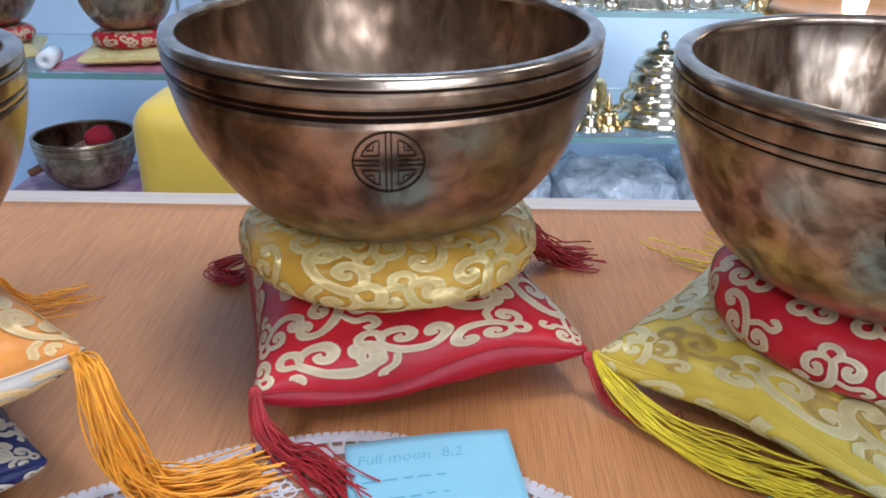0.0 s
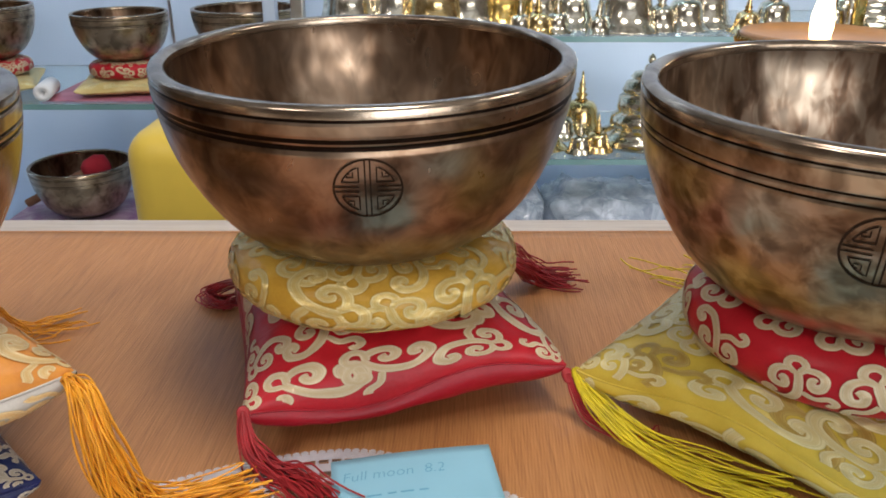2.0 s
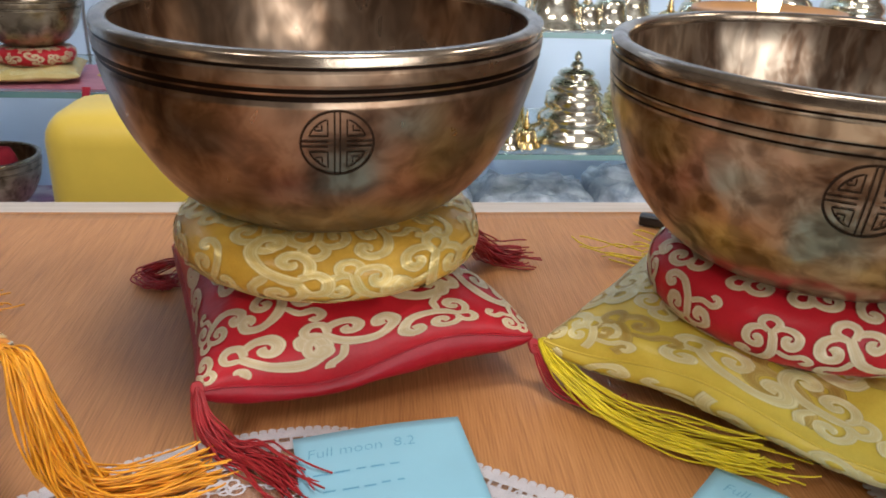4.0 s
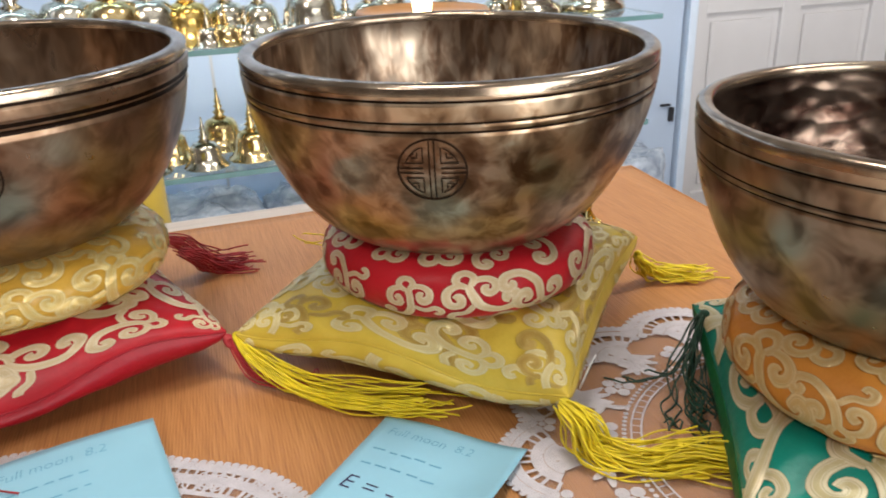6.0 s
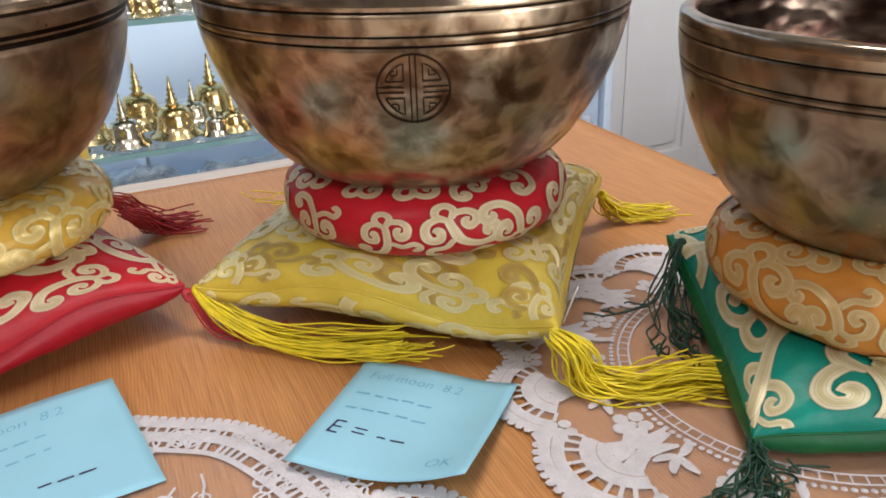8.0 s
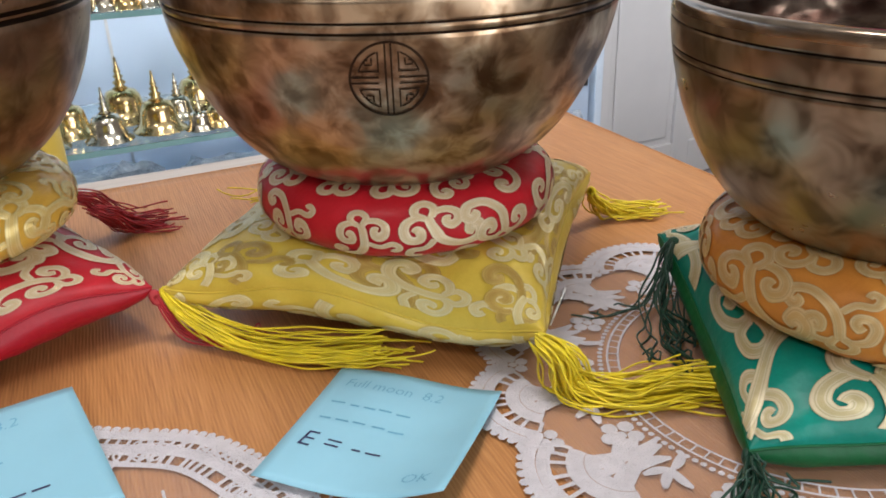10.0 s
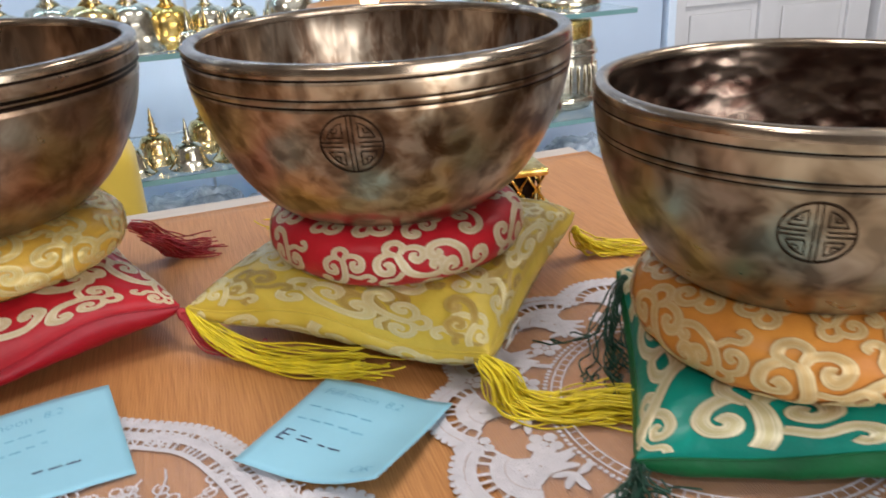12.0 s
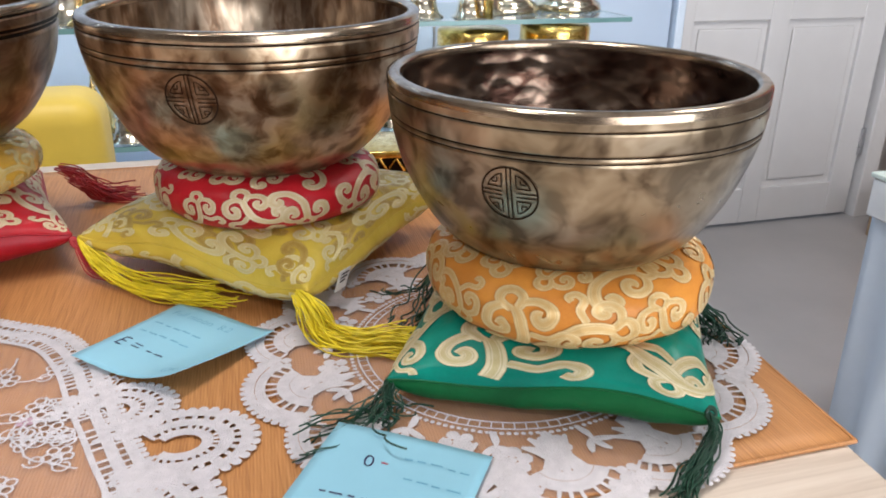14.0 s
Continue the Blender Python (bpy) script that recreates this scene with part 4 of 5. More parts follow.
class Lace:
    """Collects the cords, bands, beads and petals of one lace piece."""

    def __init__(self):
        self.v, self.f, self.uv, self.n = [], [], [], 0

    def cord(self, pts, w, lift=0.0006):
        self.n += 1
        z = LZ + 0.00004 * (self.n % 9)
        w = w if isinstance(w, (list, tuple)) else [w] * len(pts)
        ribbon(pts, w, lambda x, y, l: (x, y, z + l), lift, 3, self.v, self.f, self.uv)

    def disc(self, c, r, lift=0.0007, k=8):
        self.n += 1
        b = len(self.v)
        z = LZ + 0.00004 * (self.n % 9)
        self.v.append((c[0], c[1], z + lift))
        self.uv.append((0, 0))
        for i in range(k):
            a = 2 * math.pi * i / k
            self.v.append((c[0] + r * math.cos(a), c[1] + r * math.sin(a), z))
            self.uv.append((1, 0))
        for i in range(k):
            self.f.append((b, b + 1 + i, b + 1 + (i + 1) % k))

    def leaf(self, p, ang, L, w, bend=0.0):
        pts, wid = [], []
        for k in range(9):
            f = k / 8
            a = ang + bend * f
            pts.append((p[0] + L * f * math.cos(a), p[1] + L * f * math.sin(a)))
            wid.append(max(0.0003, w * math.sin(math.pi * (0.08 + 0.86 * f)) ** 0.7))
        self.cord(pts, wid, 0.0009)

    def flower(self, c, r, petals=5, turn=0.0, open_=False):
        for k in range(petals):
            a = turn + 2 * math.pi * k / petals
            p = (c[0] + 0.62 * r * math.cos(a), c[1] + 0.62 * r * math.sin(a))
            if open_:
                self.cord([(p[0] + 0.36 * r * math.cos(b), p[1] + 0.36 * r * math.sin(b)) for b in np.linspace(0, 6.3, 10)], 0.16 * r)
            else:
                self.disc(p, 0.38 * r, 0.0009)
        self.disc(c, 0.26 * r, 0.0013)

    def ladder(self, pts, w, rungs, cordw=0.0012, rungw=0.0011):
        """Two cords with rungs between them along a path."""
        p = np.asarray(pts, float)
        t_ = np.gradient(p, axis=0)
        t_ /= np.linalg.norm(t_, axis=1, keepdims=True)
        nn = np.stack([-t_[:, 1], t_[:, 0]], 1)
        self.cord([tuple(q) for q in p + nn * w / 2], cordw)
        self.cord([tuple(q) for q in p - nn * w / 2], cordw)
        for i in np.linspace(0, len(p) - 1, rungs):
            k = int(i)
            self.cord([tuple(p[k] - nn[k] * w / 2), tuple(p[k]), tuple(p[k] + nn[k] * w / 2)], rungw, 0.0004)

    def beads(self, pts, r, gap):
        p = np.asarray(pts, float)
        s = np.concatenate([[0], np.cumsum(np.linalg.norm(np.diff(p, axis=0), axis=1))])
        for d in np.arange(0, s[-1], gap):
            self.disc((np.interp(d, s, p[:, 0]), np.interp(d, s, p[:, 1])), r, 0.0009, 7)

    def fan(self, c, ang, R, half, fingers=5):
        """A shell: picots, cord, ladder, solid bands, fingers that reach back inwards."""
        arc = lambda r, h=half, n=22: [(c[0] + r * math.cos(ang + a), c[1] + r * math.sin(ang + a)) for a in np.linspace(-h, h, n)]
        self.beads(arc(R * 1.0), R * 0.055, R * 0.125)
        self.cord(arc(R * 0.92), R * 0.13)
        self.cord(arc(R * 0.79), R * 0.12)
        self.ladder(arc(R * 0.63), R * 0.19, 10, R * 0.035, R * 0.05)
        self.cord(arc(R * 0.46), R * 0.17)
        self.cord(arc(R * 0.29), R * 0.16)
        for k in range(fingers):
            a = ang + (k / (fingers - 1) - 0.5) * 2 * half * 0.95
            p = (c[0] + R * 0.28 * math.cos(a), c[1] + R * 0.28 * math.sin(a))
            self.leaf(p, ang + math.pi + (k - fingers // 2) * 0.42, R * 0.72, R * 0.17, 0.6 if k < fingers / 2 else -0.5)

    def vine(self, p, ang, steps, step, rng_):
        """A winding cord with loops and small flowers."""
        pts = [p]
        for k in range(steps):
            ang += rng_.uniform(-0.7, 0.7)
            p = (p[0] + step * math.cos(ang), p[1] + step * math.sin(ang))
            pts.append(p)
            if k % 2 == 1:
                a0, r = rng_.uniform(0, 6.3), step * rng_.uniform(0.5, 0.8)
                self.cord([(p[0] + r * (1 - 0.6 * q) * math.cos(a0 + q * 7), p[1] + r * (1 - 0.6 * q) * math.sin(a0 + q * 7)) for q in np.linspace(0, 1, 14)], step * 0.14)
            if k % 4 == 2:
                self.flower((p[0] + step * 0.7 * math.cos(ang + 1.4), p[1] + step * 0.7 * math.sin(ang + 1.4)), step * 1.0, 5, ang, True)
        self.cord(pts, step * 0.16)

    def part(self, name, parent, material=None, label=""):
        ob = part(name, mesh_of(name, self.v, self.f, True, self.uv), material or LACE, parent, label)
        self.v, self.f, self.uv = [], [], []
        return tagged(ob, kind="stuff")


def net_sheet(outline, parent):
    c = np.mean(np.array(outline), axis=0)
    v, f, n = [], [], len(outline)
    for r in (0.0001, 0.35, 0.7, 1.0):
        for x, y in outline:
            v.append((c[0] + (x - c[0]) * r, c[1] + (y - c[1]) * r, LZ - 0.0002))
    return part("net", mesh_of("net", v, grid_faces(4, n, False, True)), NET, parent, "sheer flesh-coloured net ground")


def round_doily():
    root = thing("lace_doily", pose(0, 0, 0), "white lace doily with shell border, spread under the green cushion", "lace doily", "lace on the table")
    c, R = (0.33, 0.165), 0.152
    lace, r_ = Lace(), random.Random(3)
    n = 14
    for k in range(n):
        a = 2 * math.pi * (k + 0.3) / n
        s = 0.037 * r_.uniform(0.94, 1.08)
        lace.fan((c[0] + (R - s) * math.cos(a), c[1] + (R - s) * math.sin(a)), a, s, 1.15, 5)
        b = a + math.pi / n
        lace.flower((c[0] + (R - 0.022) * math.cos(b), c[1] + (R - 0.022) * math.sin(b)), 0.008, 5, b)
        lace.beads([(c[0] + (R - 0.011) * math.cos(b + q), c[1] + (R - 0.011) * math.sin(b + q)) for q in np.linspace(-0.07, 0.07, 5)], 0.0018, 0.0042)
    lace.part("shell_border", root, label="scalloped border of ladder-work shells")
    for k in range(26):
        a = 2 * math.pi * k / 26 + r_.uniform(-0.05, 0.05)
        p = (c[0] + 0.100 * math.cos(a), c[1] + 0.100 * math.sin(a))
        if k % 2:
            lace.flower(p, 0.0095, 5, a)
        else:
            for q in (-0.8, 0.1, 1.0, 3.1):
                lace.leaf(p, a + q, 0.012, 0.0042, 0.3)
    ring = lambda r: [(c[0] + r * math.cos(a), c[1] + r * math.sin(a)) for a in np.linspace(0, 2 * math.pi, 90)]
    lace.ladder(ring(0.083), 0.005, 110, 0.0011, 0.0008)
    lace.beads(ring(0.089), 0.0014, 0.0036)
    # a spray towards the front
    for q in (-0.5, 0, 0.5):
        lace.leaf((0.293, 0.062), -1.9 + q, 0.03, 0.009, 0.1)
    lace.flower((0.297, 0.060), 0.011, 6)
    lace.flower((0.342, 0.028), 0.010, 5)
    lace.part("flower_wreath", root, label="wreath of white lace flowers and leaves")
    net_sheet([(c[0] + (R - 0.016) * math.cos(a), c[1] + (R - 0.016) * math.sin(a)) for a in np.linspace(0, 2 * math.pi, 60, endpoint=False)], root)


def large_mat():
    root = thing("lace_mat", pose(0, 0, 0), "white lace mat with floral cords on sheer net", "lace mat", "lace on the table")
    lace, r_ = Lace(), random.Random(8)
    way = smooth_profile([(-0.215, 0.215), (-0.185, 0.245), (-0.154, 0.266), (-0.098, 0.294), (-0.036, 0.307), (0.012, 0.290), (0.045, 0.270), (0.080, 0.246), (0.100, 0.210), (0.112, 0.170), (0.128, 0.120), (0.138, 0.080), (0.120, 0.045)], 9)
    t_ = np.gradient(way, axis=0)
    t_ /= np.linalg.norm(t_, axis=1, keepdims=True)
    nn = np.stack([-t_[:, 1], t_[:, 0]], 1)
    off = lambda d: [tuple(q) for q in way + nn * d]
    lace.beads(off(0.0005), 0.0021, 0.0043)
    lace.cord(off(-0.0034), 0.0052)
    lace.ladder(off(-0.0078), 0.0040, 110, 0.0010, 0.0016)
    lace.cord(off(-0.0122), 0.0048)
    lace.ladder(off(-0.0175), 0.0060, 90, 0.0010, 0.0019)
    lace.cord(off(-0.0215), 0.0030)
    # the corner lobes
    for cx, cy, ang, s in ((0.148, 0.114, 0.0, 0.034), (0.128, 0.070, -0.6, 0.036), (0.114, 0.152, 0.75, 0.030)):
        oval = lambda r, h=2.5: [(cx + s * r * 1.05 * math.cos(a), cy + s * r * 0.85 * math.sin(a)) for a in np.linspace(ang - h, ang + h, 44)]
        lace.beads(oval(0.99), s * 0.08, s * 0.17)
        lace.cord(oval(0.88), s * 0.16)
        lace.ladder(oval(0.74), s * 0.12, 24, s * 0.03, s * 0.085)
        lace.cord(oval(0.60), s * 0.17)
        lace.ladder(oval(0.46), s * 0.11, 20, s * 0.03, s * 0.06)
        lace.cord(oval(0.34), s * 0.16)
    lace.part("border", root, label="picot and ladder-work border")
    for k in range(44):
        p = (r_.uniform(-0.15, 0.10), r_.uniform(0.05, 0.26))
        lace.vine(p, r_.uniform(0, 6.3), 9, 0.0075, r_)
    lace.part("floral_cording", root, label="winding cords with small flowers")
    pink = Lace()
    for k in range(22):
        pink.flower((r_.uniform(-0.14, 0.09), r_.uniform(0.06, 0.262)), 0.0048, 5, k)
    pink.part("pink_embroidery", root, plain("mauve_thread", (0.46, 0.30, 0.36), 0.7, 0, 0.1), "small mauve embroidered flowers")
    net_sheet([tuple(q) for q in way[::2] - nn[::2] * 0.006] + [(0.03, 0.033), (-0.10, 0.034), (-0.2, 0.06), (-0.235, 0.15)], root)


round_doily()
large_mat()

# ---- other things on the table ----


def small_table_things():
    c = thing("plastic_clip", pose(0.232, 0.572, CLOTH + 0.0006, 0, 0, -25), "small black plastic clip lying on the runner", "clip")
    part("body", box_bm(-0.018, 0.012, -0.006, 0.006, 0, 0.009, 0.002, 3), DARK, c)
    part("plug", box_bm(0.012, 0.024, -0.004, 0.004, 0.002, 0.006, 0.0008), DARK, c)
    # gilt carved stand
    g = thing("carved_box", pose(0.335, 0.505, CLOTH + 0.0006, 0, 0, -8), "small gilt box with pierced carved sides", "box")
    part("base_moulding", box_bm(-0.058, 0.058, -0.040, 0.040, 0, 0.007, 0.002, 3), GOLD, g)
    part("top_moulding", box_bm(-0.056, 0.056, -0.038, 0.038, 0.031, 0.038, 0.002, 3), GOLD, g)
    part("core", box_bm(-0.046, 0.046, -0.030, 0.030, 0.007, 0.031), NEAR_BLACK, g)
    v, f, uv = [], [], []
    for sx in np.linspace(-0.046, 0.046, 7):
        for s in (-1, 1):
            tube([(sx + s * 0.007, -0.033, 0.008), (sx, -0.035, 0.019), (sx + s * 0.007, -0.033, 0.030)], 0.0016, 5, v, f)
            tube([(sx + s * 0.007, 0.033, 0.008), (sx, 0.035, 0.019), (sx + s * 0.007, 0.033, 0.030)], 0.0016, 5, v, f)
    for sy in np.linspace(-0.024, 0.024, 4):
        for s in (-1, 1):
            for x in (-1, 1):
                tube([(x * 0.049, sy + s * 0.007, 0.008), (x * 0.052, sy, 0.019), (x * 0.049, sy + s * 0.007, 0.030)], 0.0016, 5, v, f)
    part("fretwork", mesh_of("fretwork", v, f), GOLD, g, "pierced gilt scrollwork")
    # candle stand behind the mottled bowl
    k = thing("candle_stand", pose(0.250, 0.497, CLOTH + 0.0006), "brass candle stand with a round beaded tray", "candle stand")
    part("foot", lathe([(0, 0), (0.034, 0), (0.035, 0.004), (0.028, 0.010), (0.012, 0.018), (0.009, 0.03)], 40), BRASS, k)
    part("stem", lathe([(0.009, 0.03), (0.013, 0.05), (0.008, 0.07), (0.015, 0.1), (0.008, 0.13), (0.010, 0.162), (0.02, 0.170)], 32), BRASS, k)
    part("tray", lathe([(0, 0.166), (0.03, 0.168), (0.047, 0.173), (0.049, 0.180), (0.0475, 0.182), (0.045, 0.179), (0.03, 0.177), (0, 0.177)], 64), plain("varnished_wood", (0.36, 0.19, 0.075), 0.35, 0.0, 0.2, 50), k, "varnished tan tray")
    v, f = [], []
    for i in range(64):
        a = 2 * math.pi * i / 64
        tube([(0.049 * math.cos(a), 0.049 * math.sin(a), 0.173), (0.0505 * math.cos(a), 0.0505 * math.sin(a), 0.176), (0.049 * math.cos(a), 0.049 * math.sin(a), 0.179)], 0.0016, 5, v, f)
    part("beading", mesh_of("beading", v, f), GOLD, k, "beaded gilt rim")
    m, nt, b = mat("candle_flame")
    b.inputs["Base Color"].default_value = (1, 0.8, 0.5, 1)
    b.inputs["Emission Color"].default_value = (1.0, 0.72, 0.36, 1)
    b.inputs["Emission Strength"].default_value = 12.0
    part("flame", lathe([(0, 0.178), (0.0062, 0.178), (0.0072, 0.185), (0.0068, 0.193), (0.0045, 0.203), (0.0015, 0.211), (0, 0.213)], 24), m, k, "glowing flame-shaped candle lamp")


small_table_things()

# ---- goods in the cabinet ----


def turned(name, m, profile, material, label, category, group, extra=(), n=36):
    root = thing(name, m, label, category, group)
    part("body", lathe(profile, n), material, root)
    for nm, prof, mt in extra:
        part(nm, lathe(prof, 20), mt, root)
    return root


def hand_bell(x, y, z, s, material, tilt=0.0):
    """A bell with a flared mouth and a spired handle."""
    body = [(0.0, 0.62), (0.12, 0.61), (0.22, 0.57), (0.27, 0.48), (0.29, 0.36), (0.31, 0.22), (0.36, 0.10), (0.44, 0.02), (0.45, 0.0), (0.42, 0.0), (0.34, 0.06), (0.27, 0.3)]
    spire = [(0.0, 1.45), (0.02, 1.40), (0.03, 1.2), (0.06, 1.06), (0.04, 1.0), (0.08, 0.94), (0.05, 0.86), (0.11, 0.78), (0.07, 0.70), (0.13, 0.62), (0.0, 0.6)]
    return turned("bell", pose(x, y, z, tilt, 0, 0), [(1.2 * r * s, h * s) for r, h in body], material, "polished brass hand bell with a spired handle, on a glass shelf", "bell", "brass bells on the shelves",
                  [("handle", [(1.15 * r * s, (0.6 + (h - 0.6) * 0.72) * s) for r, h in spire], material)])


def stupa_bell(x, y, z, s, material):
    prof = [(0.0, 1.0), (0.06, 0.98), (0.09, 0.93), (0.06, 0.90), (0.20, 0.88), (0.24, 0.83), (0.20, 0.80), (0.29, 0.76), (0.33, 0.66), (0.28, 0.63), (0.36, 0.58), (0.38, 0.44), (0.35, 0.40), (0.44, 0.34), (0.46, 0.24), (0.42, 0.20), (0.56, 0.12), (0.60, 0.03), (0.58, 0.0), (0.5, 0.0)]
    return turned("stupa_bell", pose(x, y, z), [(r * s, h * s) for r, h in prof], material, "tiered silvery brass bell shaped like a stupa", "bell", "brass bells on the shelves",
                  [("finial", [(0.0, 1.12 * s), (0.04 * s, 1.08 * s), (0.05 * s, 1.03 * s), (0.02 * s, 0.99 * s)], material)])


AT = CABINET_FRAME
r_ = random.Random(11)
# lower glass shelf
for x, y, s in ((0.05, 1.26, 0.075), (0.100, 1.20, 0.066), (0.135, 1.31, 0.085), (0.176, 1.22, 0.076), (0.215, 1.28, 0.06), (0.232, 1.19, 0.045), (0.262, 1.20, 0.05), (0.255, 1.33, 0.085), (0.01, 1.20, 0.07), (-0.05, 1.28, 0.08), (0.46, 1.20, 0.06), (0.50, 1.28, 0.08), (0.555, 1.20, 0.07)):
    hand_bell(x, y, 0.6455, s, r_.choice((BRASS, BRASS, SILVERED)))
stupa_bell(0.350, 1.25, 0.6455, 0.130, SILVERED)
stupa_bell(0.47, 1.36, 0.6455, 0.09, BRASS)
# upper glass shelf
for x, y, s, mt in ((-0.13, 1.22, 0.11, SILVERED), (-0.06, 1.24, 0.12, SILVERED), (0.0, 1.20, 0.12, BRASS), (0.05, 1.22, 0.115, SILVERED), (0.105, 1.23, 0.10, GOLD), (0.128, 1.18, 0.045, SILVERED), (0.155, 1.18, 0.05, BRASS), (0.185, 1.19, 0.046, SILVERED),
                    (0.165, 1.27, 0.09, SILVERED), (0.215, 1.25, 0.085, SILVERED), (0.245, 1.18, 0.04, SILVERED), (0.292, 1.22, 0.115, SILVERED), (0.345, 1.21, 0.06, SILVERED), (0.385, 1.22, 0.075, SILVERED), (0.43, 1.26, 0.09, SILVERED), (0.47, 1.19, 0.05, BRASS), (0.52, 1.22, 0.07, SILVERED), (0.60, 1.20, 0.06, SILVERED), (0.64, 1.24, 0.08, SILVERED)):
    hand_bell(x, y, 0.8325, s, mt)
stupa_bell(0.695, 1.29, 0.8325, 0.12, SILVERED)
stupa_bell(0.835, 1.30, 0.8325, 0.115, SILVERED)
# the gilt post beside them
turned("incense_tube", pose(0.625, 1.17, 0.8325), [(0, 0), (0.009, 0), (0.009, 0.16), (0.007, 0.165), (0, 0.165)], GOLD, "slim gilt incense tube standing on a glass shelf", "incense holder", "", [("cap", [(0.0105, 0.14), (0.0105, 0.166), (0, 0.168)], GOLD)])


def drum(x, y, s, tall):
    root = thing("prayer_drum", pose(x, y, 0.6455), "silvered prayer drum with gilt bands", "drum", "drums on the lower shelf")
    part("body", lathe([(0, 0), (0.9 * s, 0), (1.0 * s, 0.12 * tall), (1.0 * s, 1.15 * tall), (0.93 * s, 1.25 * tall), (0, 1.25 * tall)], 48), SILVERED, root)
    for z in (0.10, 0.92):
        part("band", lathe([(1.0 * s, z * tall), (1.05 * s, (z + 0.03) * tall), (1.05 * s, (z + 0.09) * tall), (1.0 * s, (z + 0.12) * tall)], 48), SILVERED, root)
    part("gilt_band", lathe([(0.90 * s, 1.25 * tall), (0.91 * s, 1.27 * tall), (0.91 * s, 1.50 * tall), (0.86 * s, 1.54 * tall), (0, 1.55 * tall)], 48), GOLD, root, "bright gilt band")
    v, f = [], []
    for i in range(30):
        c, d = math.cos(2 * math.pi * i / 30), math.sin(2 * math.pi * i / 30)
        tube([(1.01 * s * c, 1.01 * s * d, 0.3 * tall), (1.04 * s * c, 1.04 * s * d, 0.55 * tall), (1.01 * s * c, 1.01 * s * d, 0.8 * tall)], 0.03 * s, 5, v, f)
    part("relief", mesh_of("relief", v, f), SILVERED, root, "embossed relief")


drum(0.805, 1.28, 0.075, 0.106)
drum(0.635, 1.28, 0.075, 0.102)
turned("brass_pot", pose(0.72, 1.185, 0.6455), [(0, 0), (0.03, 0), (0.042, 0.015), (0.044, 0.03), (0.036, 0.042), (0.03, 0.044), (0, 0.05)], SILVERED, "low silvered brass pot", "pot", "")

# singing bowls stored on the other side
PINK = satin("pink_brocade_mat", (0.55, 0.22, 0.28), (0.40, 0.12, 0.18))
CREAM = satin("cream_yellow_satin", (0.72, 0.60, 0.28), (0.60, 0.46, 0.16))
PURPLE = satin("purple_brocade_mat", (0.22, 0.08, 0.22), (0.60, 0.52, 0.56))


def stored_bowl(x, y, z, R, H, ring=None, pad=None, a=0.0):
    zz = z
    if pad:
        square_cushion(pose(x - 0.005, y, z, 0, 0, a), R * 0.92, 0.012, 0.014, 0.013, (0, 0, 0, 0), pad, pad, THREAD_YELLOW, rng, 0.03, 0.014, "cream yellow cushion under a stored bowl", 0.002, 0.0, x * 7)
        zz += 0.023
    if ring:
        ring_cushion(pose(x, y, zz), R * 0.78, R * 0.3, 0.013, ring, THREAD_RED, rng, 0.028, 0.012, "red brocade ring under a stored bowl", x * 5)
        zz += 0.023
    singing_bowl(pose(x, y, zz), R, H, BRONZE[2], BRONZE_IN[0], G3, 0, 0.5, 0, "tarnished bronze singing bowl stored on a glass shelf", 0.0008, group="stored bowls", n=64)


stored_bowl(-0.492, 1.245, 0.7345, 0.073, 0.076, RED, CREAM, 12)
stored_bowl(-0.30, 1.27, 0.7345, 0.085, 0.080, RED, CREAM, -8)
stored_bowl(-0.72, 1.25, 0.7345, 0.085, 0.085, RED, CREAM, 20)
b = part("brocade_mat", box_bm(-0.60, -0.37, 1.165, 1.36, 0.7325, 0.7340), PINK)
tagged(b, "pink brocade mat on a glass shelf", "mat")
turned("paper_roll", pose(-0.605, 1.215, 0.7475, 90, 0, 12), [(0.004, 0), (0.013, 0), (0.013, 0.06), (0.004, 0.06), (0.004, 0.0)], plain("white_paper", (0.8, 0.8, 0.8), 0.7), "small white paper roll lying on its side", "paper roll", "")
v, f, uv = [], [], []
for k in range(3):
    tube([(-0.72, 1.155, 0.745 + 0.003 * k), (-0.675, 1.152, 0.760 + 0.003 * k), (-0.655, 1.152, 0.785), (-0.640, 1.152, 0.770 - 0.002 * k), (-0.632, 1.152, 0.740)], 0.004, 6, v, f)
tagged(part("strap", mesh_of("strap", v, f), plain("rust_ribbon", (0.42, 0.13, 0.05), 0.6, 0, 0.15, 60)), "rust orange ribbon loop beside stored bowls", "ribbon")
# lower left: one large bowl on the plinth with a beater in it
stored_bowl(-0.595, 1.24, 0.523, 0.082, 0.090, None, None)
tagged(part("brocade_mat", box_bm(-0.72, -0.44, 1.155, 1.36, 0.402, 0.5225, 0.004), PURPLE), "stack of purple and white brocade mats", "mat")
bt = thing("beater", pose(-0.635, 1.235, 0.572, 0, 66, 20), "wooden beater with a red felt head, resting in a bowl", "beater")
part("stick", lathe([(0, -0.06), (0.007, -0.06), (0.008, 0.05), (0, 0.05)], 16), plain("brown_wood", (0.22, 0.11, 0.06), 0.5, 0, 0.2, 60), bt)
part("head", lathe([(0, 0.045), (0.012, 0.046), (0.019, 0.055), (0.020, 0.075), (0.013, 0.088), (0, 0.09)], 24), plain("red_felt", (0.45, 0.02, 0.04), 0.9, 0, 0.1, 90), bt, "red felt head")
v, f = [], []
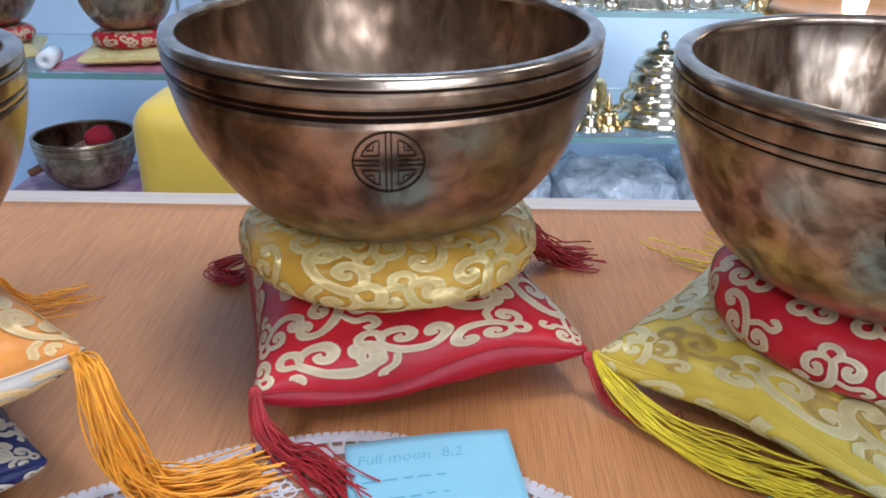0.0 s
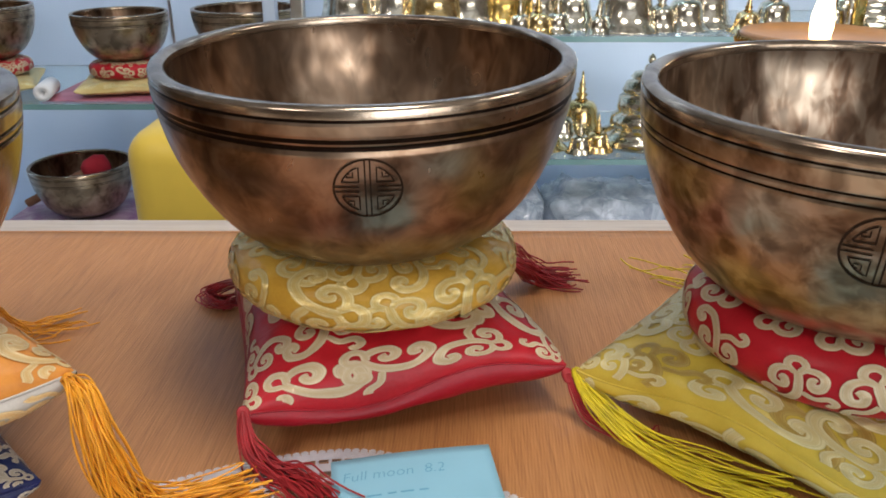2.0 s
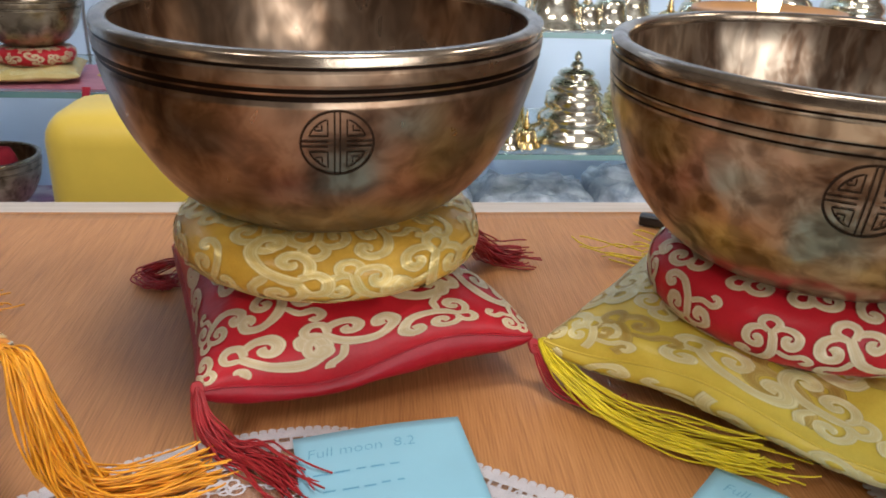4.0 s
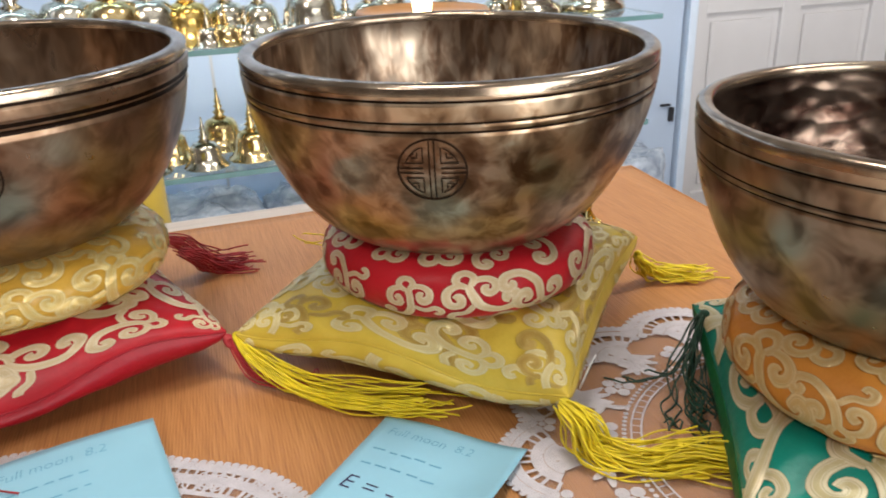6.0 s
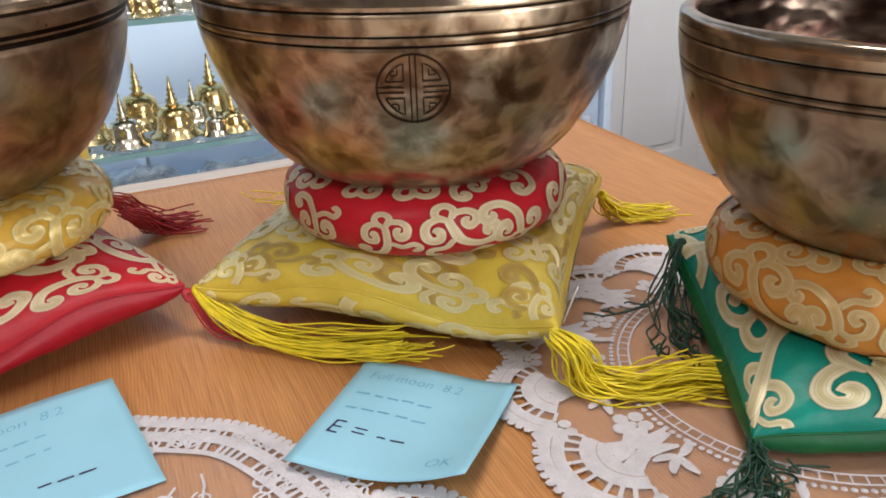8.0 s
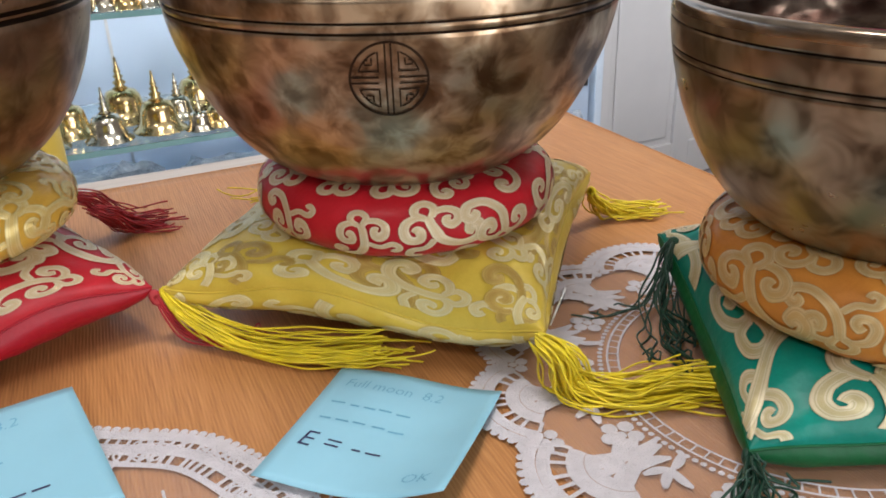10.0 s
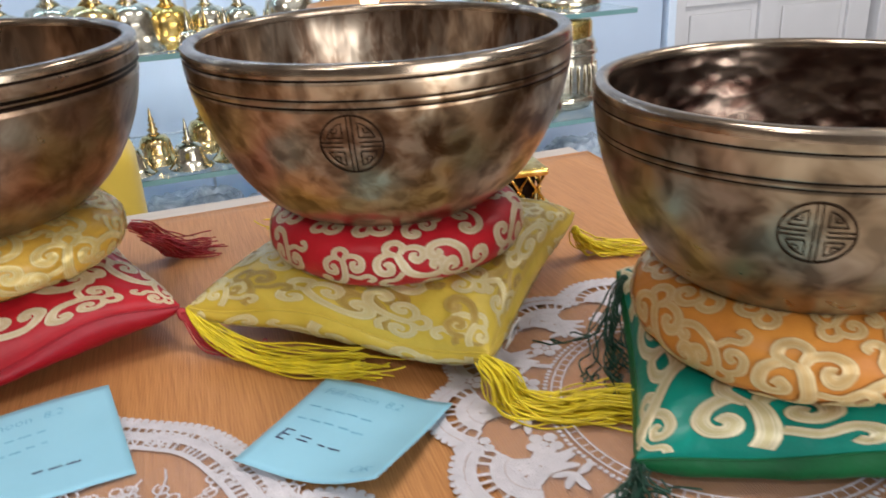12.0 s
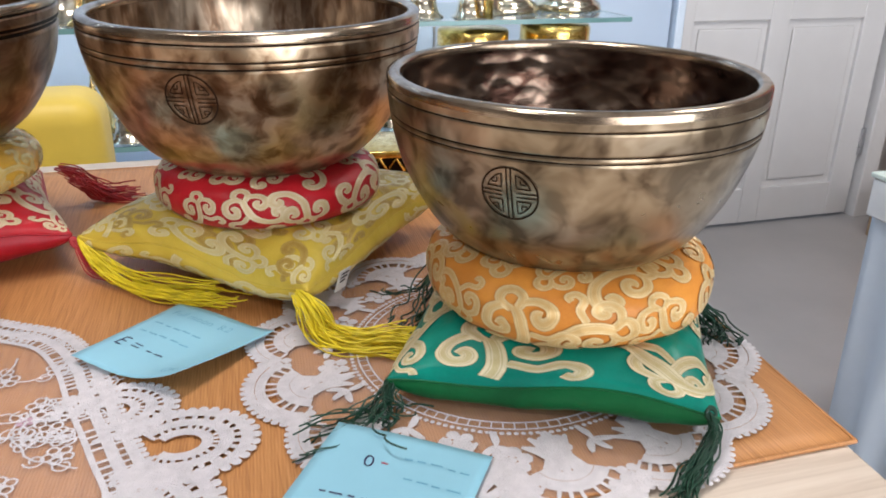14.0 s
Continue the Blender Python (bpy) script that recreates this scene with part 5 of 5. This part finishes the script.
for k in range(5):
    tube([(-0.395 + 0.002 * k, 1.140, 0.742), (-0.397 + 0.001 * k, 1.138, 0.72), (-0.393 + 0.0015 * k, 1.139, 0.69), (-0.389 + 0.002 * k, 1.139, 0.665 - 0.004 * k)], 0.0022, 5, v, f)
tagged(part("red_cord", mesh_of("red_cord", v, f), plain("red_silk_cord", (0.5, 0.02, 0.05), 0.5)), "red silk cord hanging over a shelf edge", "cord")

# wrapped goods on the cabinet floor


def film_material():
    m, nt, b = mat("clear_plastic_film")
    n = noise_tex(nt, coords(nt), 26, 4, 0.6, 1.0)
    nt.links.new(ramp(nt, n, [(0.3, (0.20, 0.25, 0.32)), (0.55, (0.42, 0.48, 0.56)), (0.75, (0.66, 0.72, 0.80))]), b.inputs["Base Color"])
    b.inputs["Roughness"].default_value = 0.18
    b.inputs["Coat Weight"].default_value = 0.5
    bump(nt, b, noise_tex(nt, coords(nt), 60, 4, 0.6, 1.5), 0.6, 0.01)
    return m


FILM = film_material()
for x, w, h, sd in ((-0.10, 0.09, 0.15, 1), (0.09, 0.10, 0.165, 2), (0.30, 0.11, 0.155, 3), (0.50, 0.10, 0.17, 4), (0.70, 0.10, 0.15, 5), (0.89, 0.09, 0.16, 6)):
    root = thing("wrapped_packet", pose(x, 1.28, 0.40), "goods packed in crumpled clear plastic film", "packet", "wrapped packets in the cabinet")
    vv = []
    for i in range(40):
        for j in range(24):
            th, ph = 2 * math.pi * i / 40, math.pi * (j / 23 - 0.5)
            sgn = lambda q, e: math.copysign(abs(q) ** e, q)
            px_, py_, pz_ = w * sgn(math.cos(ph), 0.4) * sgn(math.cos(th), 0.5), 0.10 * sgn(math.cos(ph), 0.4) * sgn(math.sin(th), 0.5), h / 2 + h / 2 * sgn(math.sin(ph), 0.5)
            q = 1 + 0.10 * noise.noise(Vector((px_ * 30 + sd * 9, py_ * 30, pz_ * 30))) + 0.05 * noise.noise(Vector((px_ * 80, py_ * 80 + sd, pz_ * 80)))
            vv.append((px_ * q, py_ * q, max(0.0, pz_ * q)))
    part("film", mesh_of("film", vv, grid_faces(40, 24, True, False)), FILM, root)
    if sd in (1, 2, 3):
        for k in range(2):
            cx = -0.04 + 0.075 * k
            star = lathe([(0, -0.0105), (0.03, -0.010), (0.034, 0), (0.03, 0.002), (0, 0.003)], 6, smooth=False)
            o = part("folded_cloth", star, NAVY if (k + sd) % 2 else CRIMSON, root, "dark folded brocade under the film")
            o.matrix_basis = pose(cx, -0.105, h * 0.62, 80, 0, 10 * k)

AT = Matrix.Identity(4)

# ---- far side of the room ----
CLOTH_BLUE = plain("pale_blue_table_cloth", (0.60, 0.67, 0.76), 0.7, 0, 0.05, 9, 0.1)
lt = thing("side_table", pose(0, 0, 0), "low table draped with a pale blue cloth", "table")
vv, n_, rows_ = [], 120, 14
for i in range(n_):
    a = i / n_
    per = [(1.33, 0.46), (2.3, 0.46), (2.3, 0.86), (1.33, 0.86), (1.33, 0.46)]
    seg, fr = int(a * 4), a * 4 % 1
    bx, by = per[seg][0] + (per[seg + 1][0] - per[seg][0]) * fr, per[seg][1] + (per[seg + 1][1] - per[seg][1]) * fr
    for j in range(rows_):
        dn = j / (rows_ - 1)
        w = 0.028 * dn * math.sin(a * 95 + 2 * math.sin(a * 20))
        cx, cy = bx - 1.81, by - 0.66
        L = math.hypot(cx, cy)
        vv.append((bx + cx / L * w, by + cy / L * w, 0.498 * (1 - dn) + 0.003))
part("drape", mesh_of("drape", vv, grid_faces(n_, rows_, True, False)), CLOTH_BLUE, lt, "hanging folds of the cloth")
part("tabletop", box_bm(1.332, 2.298, 0.462, 0.858, 0.475, 0.5), CLOTH_BLUE, lt)
wb = thing("white_box", pose(1.312, 0.580, 0.5), "white box with a pale green lid edge, on the side table", "box")
part("body", box_bm(0.0, 0.40, 0.0, 0.28, 0.0005, 0.072, 0.004, 3), plain("white_card", (0.78, 0.79, 0.80), 0.5, 0, 0.04), wb)
part("lid", box_bm(-0.004, 0.404, -0.004, 0.284, 0.0725, 0.082, 0.003, 3), plain("green_white_card", (0.66, 0.76, 0.70), 0.5, 0, 0.05), wb, "pale green lid")
cb = thing("cardboard_box", pose(2.40, 1.55, 0), "brown cardboard box on the floor", "box")
part("body", box_bm(-0.08, 0.25, 0, 0.25, 0, 0.16, 0.003), plain("cardboard", (0.34, 0.24, 0.15), 0.8, 0, 0.1, 20), cb)


def curtain(name, x0, x1, y, material, label, folds):
    vv = []
    for i in range(90):
        f_ = i / 89
        for j in range(10):
            vv.append((x0 + (x1 - x0) * f_, y + 0.022 * math.sin(f_ * folds * 6.28) * (0.6 + 0.04 * j), 2.4 - 2.37 * j / 9))
    b_ = part(name, mesh_of(name, vv, grid_faces(90, 10)), material)
    sol = b_.modifiers.new("thickness", "SOLIDIFY")
    sol.thickness = 0.004
    tagged(b_, label, "curtain", "curtains by the door")


curtain("curtain", 2.50, 2.66, 1.93, satin("saffron_cloth", (0.78, 0.42, 0.02), (0.60, 0.30, 0.01)), "saffron yellow cloth hanging beside the door", 2)
curtain("curtain", 2.67, 3.1, 1.92, satin("magenta_cloth", (0.50, 0.03, 0.16), (0.34, 0.015, 0.10)), "magenta cloth hanging beside the door", 5)

# narrow cupboard front beside the door, with its lock
cup = thing("cupboard_front", pose(1.10, 1.975, 0), "white cupboard front with a small black lock", "cupboard")
part("panel", box_bm(0, 0.456, 0, 0.022, 0.02, 2.0, 0.003), CABINET, cup)
part("latch", box_bm(0.395, 0.428, -0.012, -0.0005, 0.445, 0.452, 0.002), DARK, cup, "small black latch")
part("lock", box_bm(0.427, 0.442, -0.012, -0.0005, 0.395, 0.440, 0.002), DARK, cup, "black lock plate")

# ceiling lights and window, behind and above the camera


def ceiling_light(x, y):
    root = thing("ceiling_light", pose(x, y, CEIL - 0.055), "square white ceiling light panel", "ceiling light", "ceiling lights")
    m, nt, b_ = mat("light_diffuser")
    b_.inputs["Emission Color"].default_value = (1.0, 0.95, 0.88, 1)
    b_.inputs["Emission Strength"].default_value = 2.5
    part("diffuser", box_bm(-0.27, 0.27, -0.27, 0.27, 0.004, 0.012), m, root, "glowing diffuser")
    for a, b4 in enumerate(((-0.3, 0.3, -0.3, -0.272), (-0.3, 0.3, 0.272, 0.3), (-0.3, -0.272, -0.27, 0.27), (0.272, 0.3, -0.27, 0.27))):
        part("frame", box_bm(*b4, 0.0, 0.055), CABINET, root)


for x, y in ((0.1, 0.25), (-1.2, -0.9), (1.7, 0.5)):
    ceiling_light(x, y)
w = thing("window_1", pose(1.4, -2.55, 0.06), "white framed shop window to the street", "window", kind="structure")
for b4 in ((-1.3, 1.3, 0, 0.06), (-1.3, 1.3, 2.03, 2.09), (-1.3, -1.24, 0.06, 2.03), (1.24, 1.3, 0.06, 2.03), (-0.03, 0.03, 0.06, 2.03)):
    part("window_frame", box_bm(b4[0], b4[1], -0.03, 0.03, b4[2], b4[3], 0.004), DOOR, w)
for x0, x1 in ((-1.24, -0.03), (0.03, 1.24)):
    g = part("pane", box_bm(x0, x1, -0.004, 0.004, 0.06, 2.03), GLASS, w)
    g.visible_shadow = False
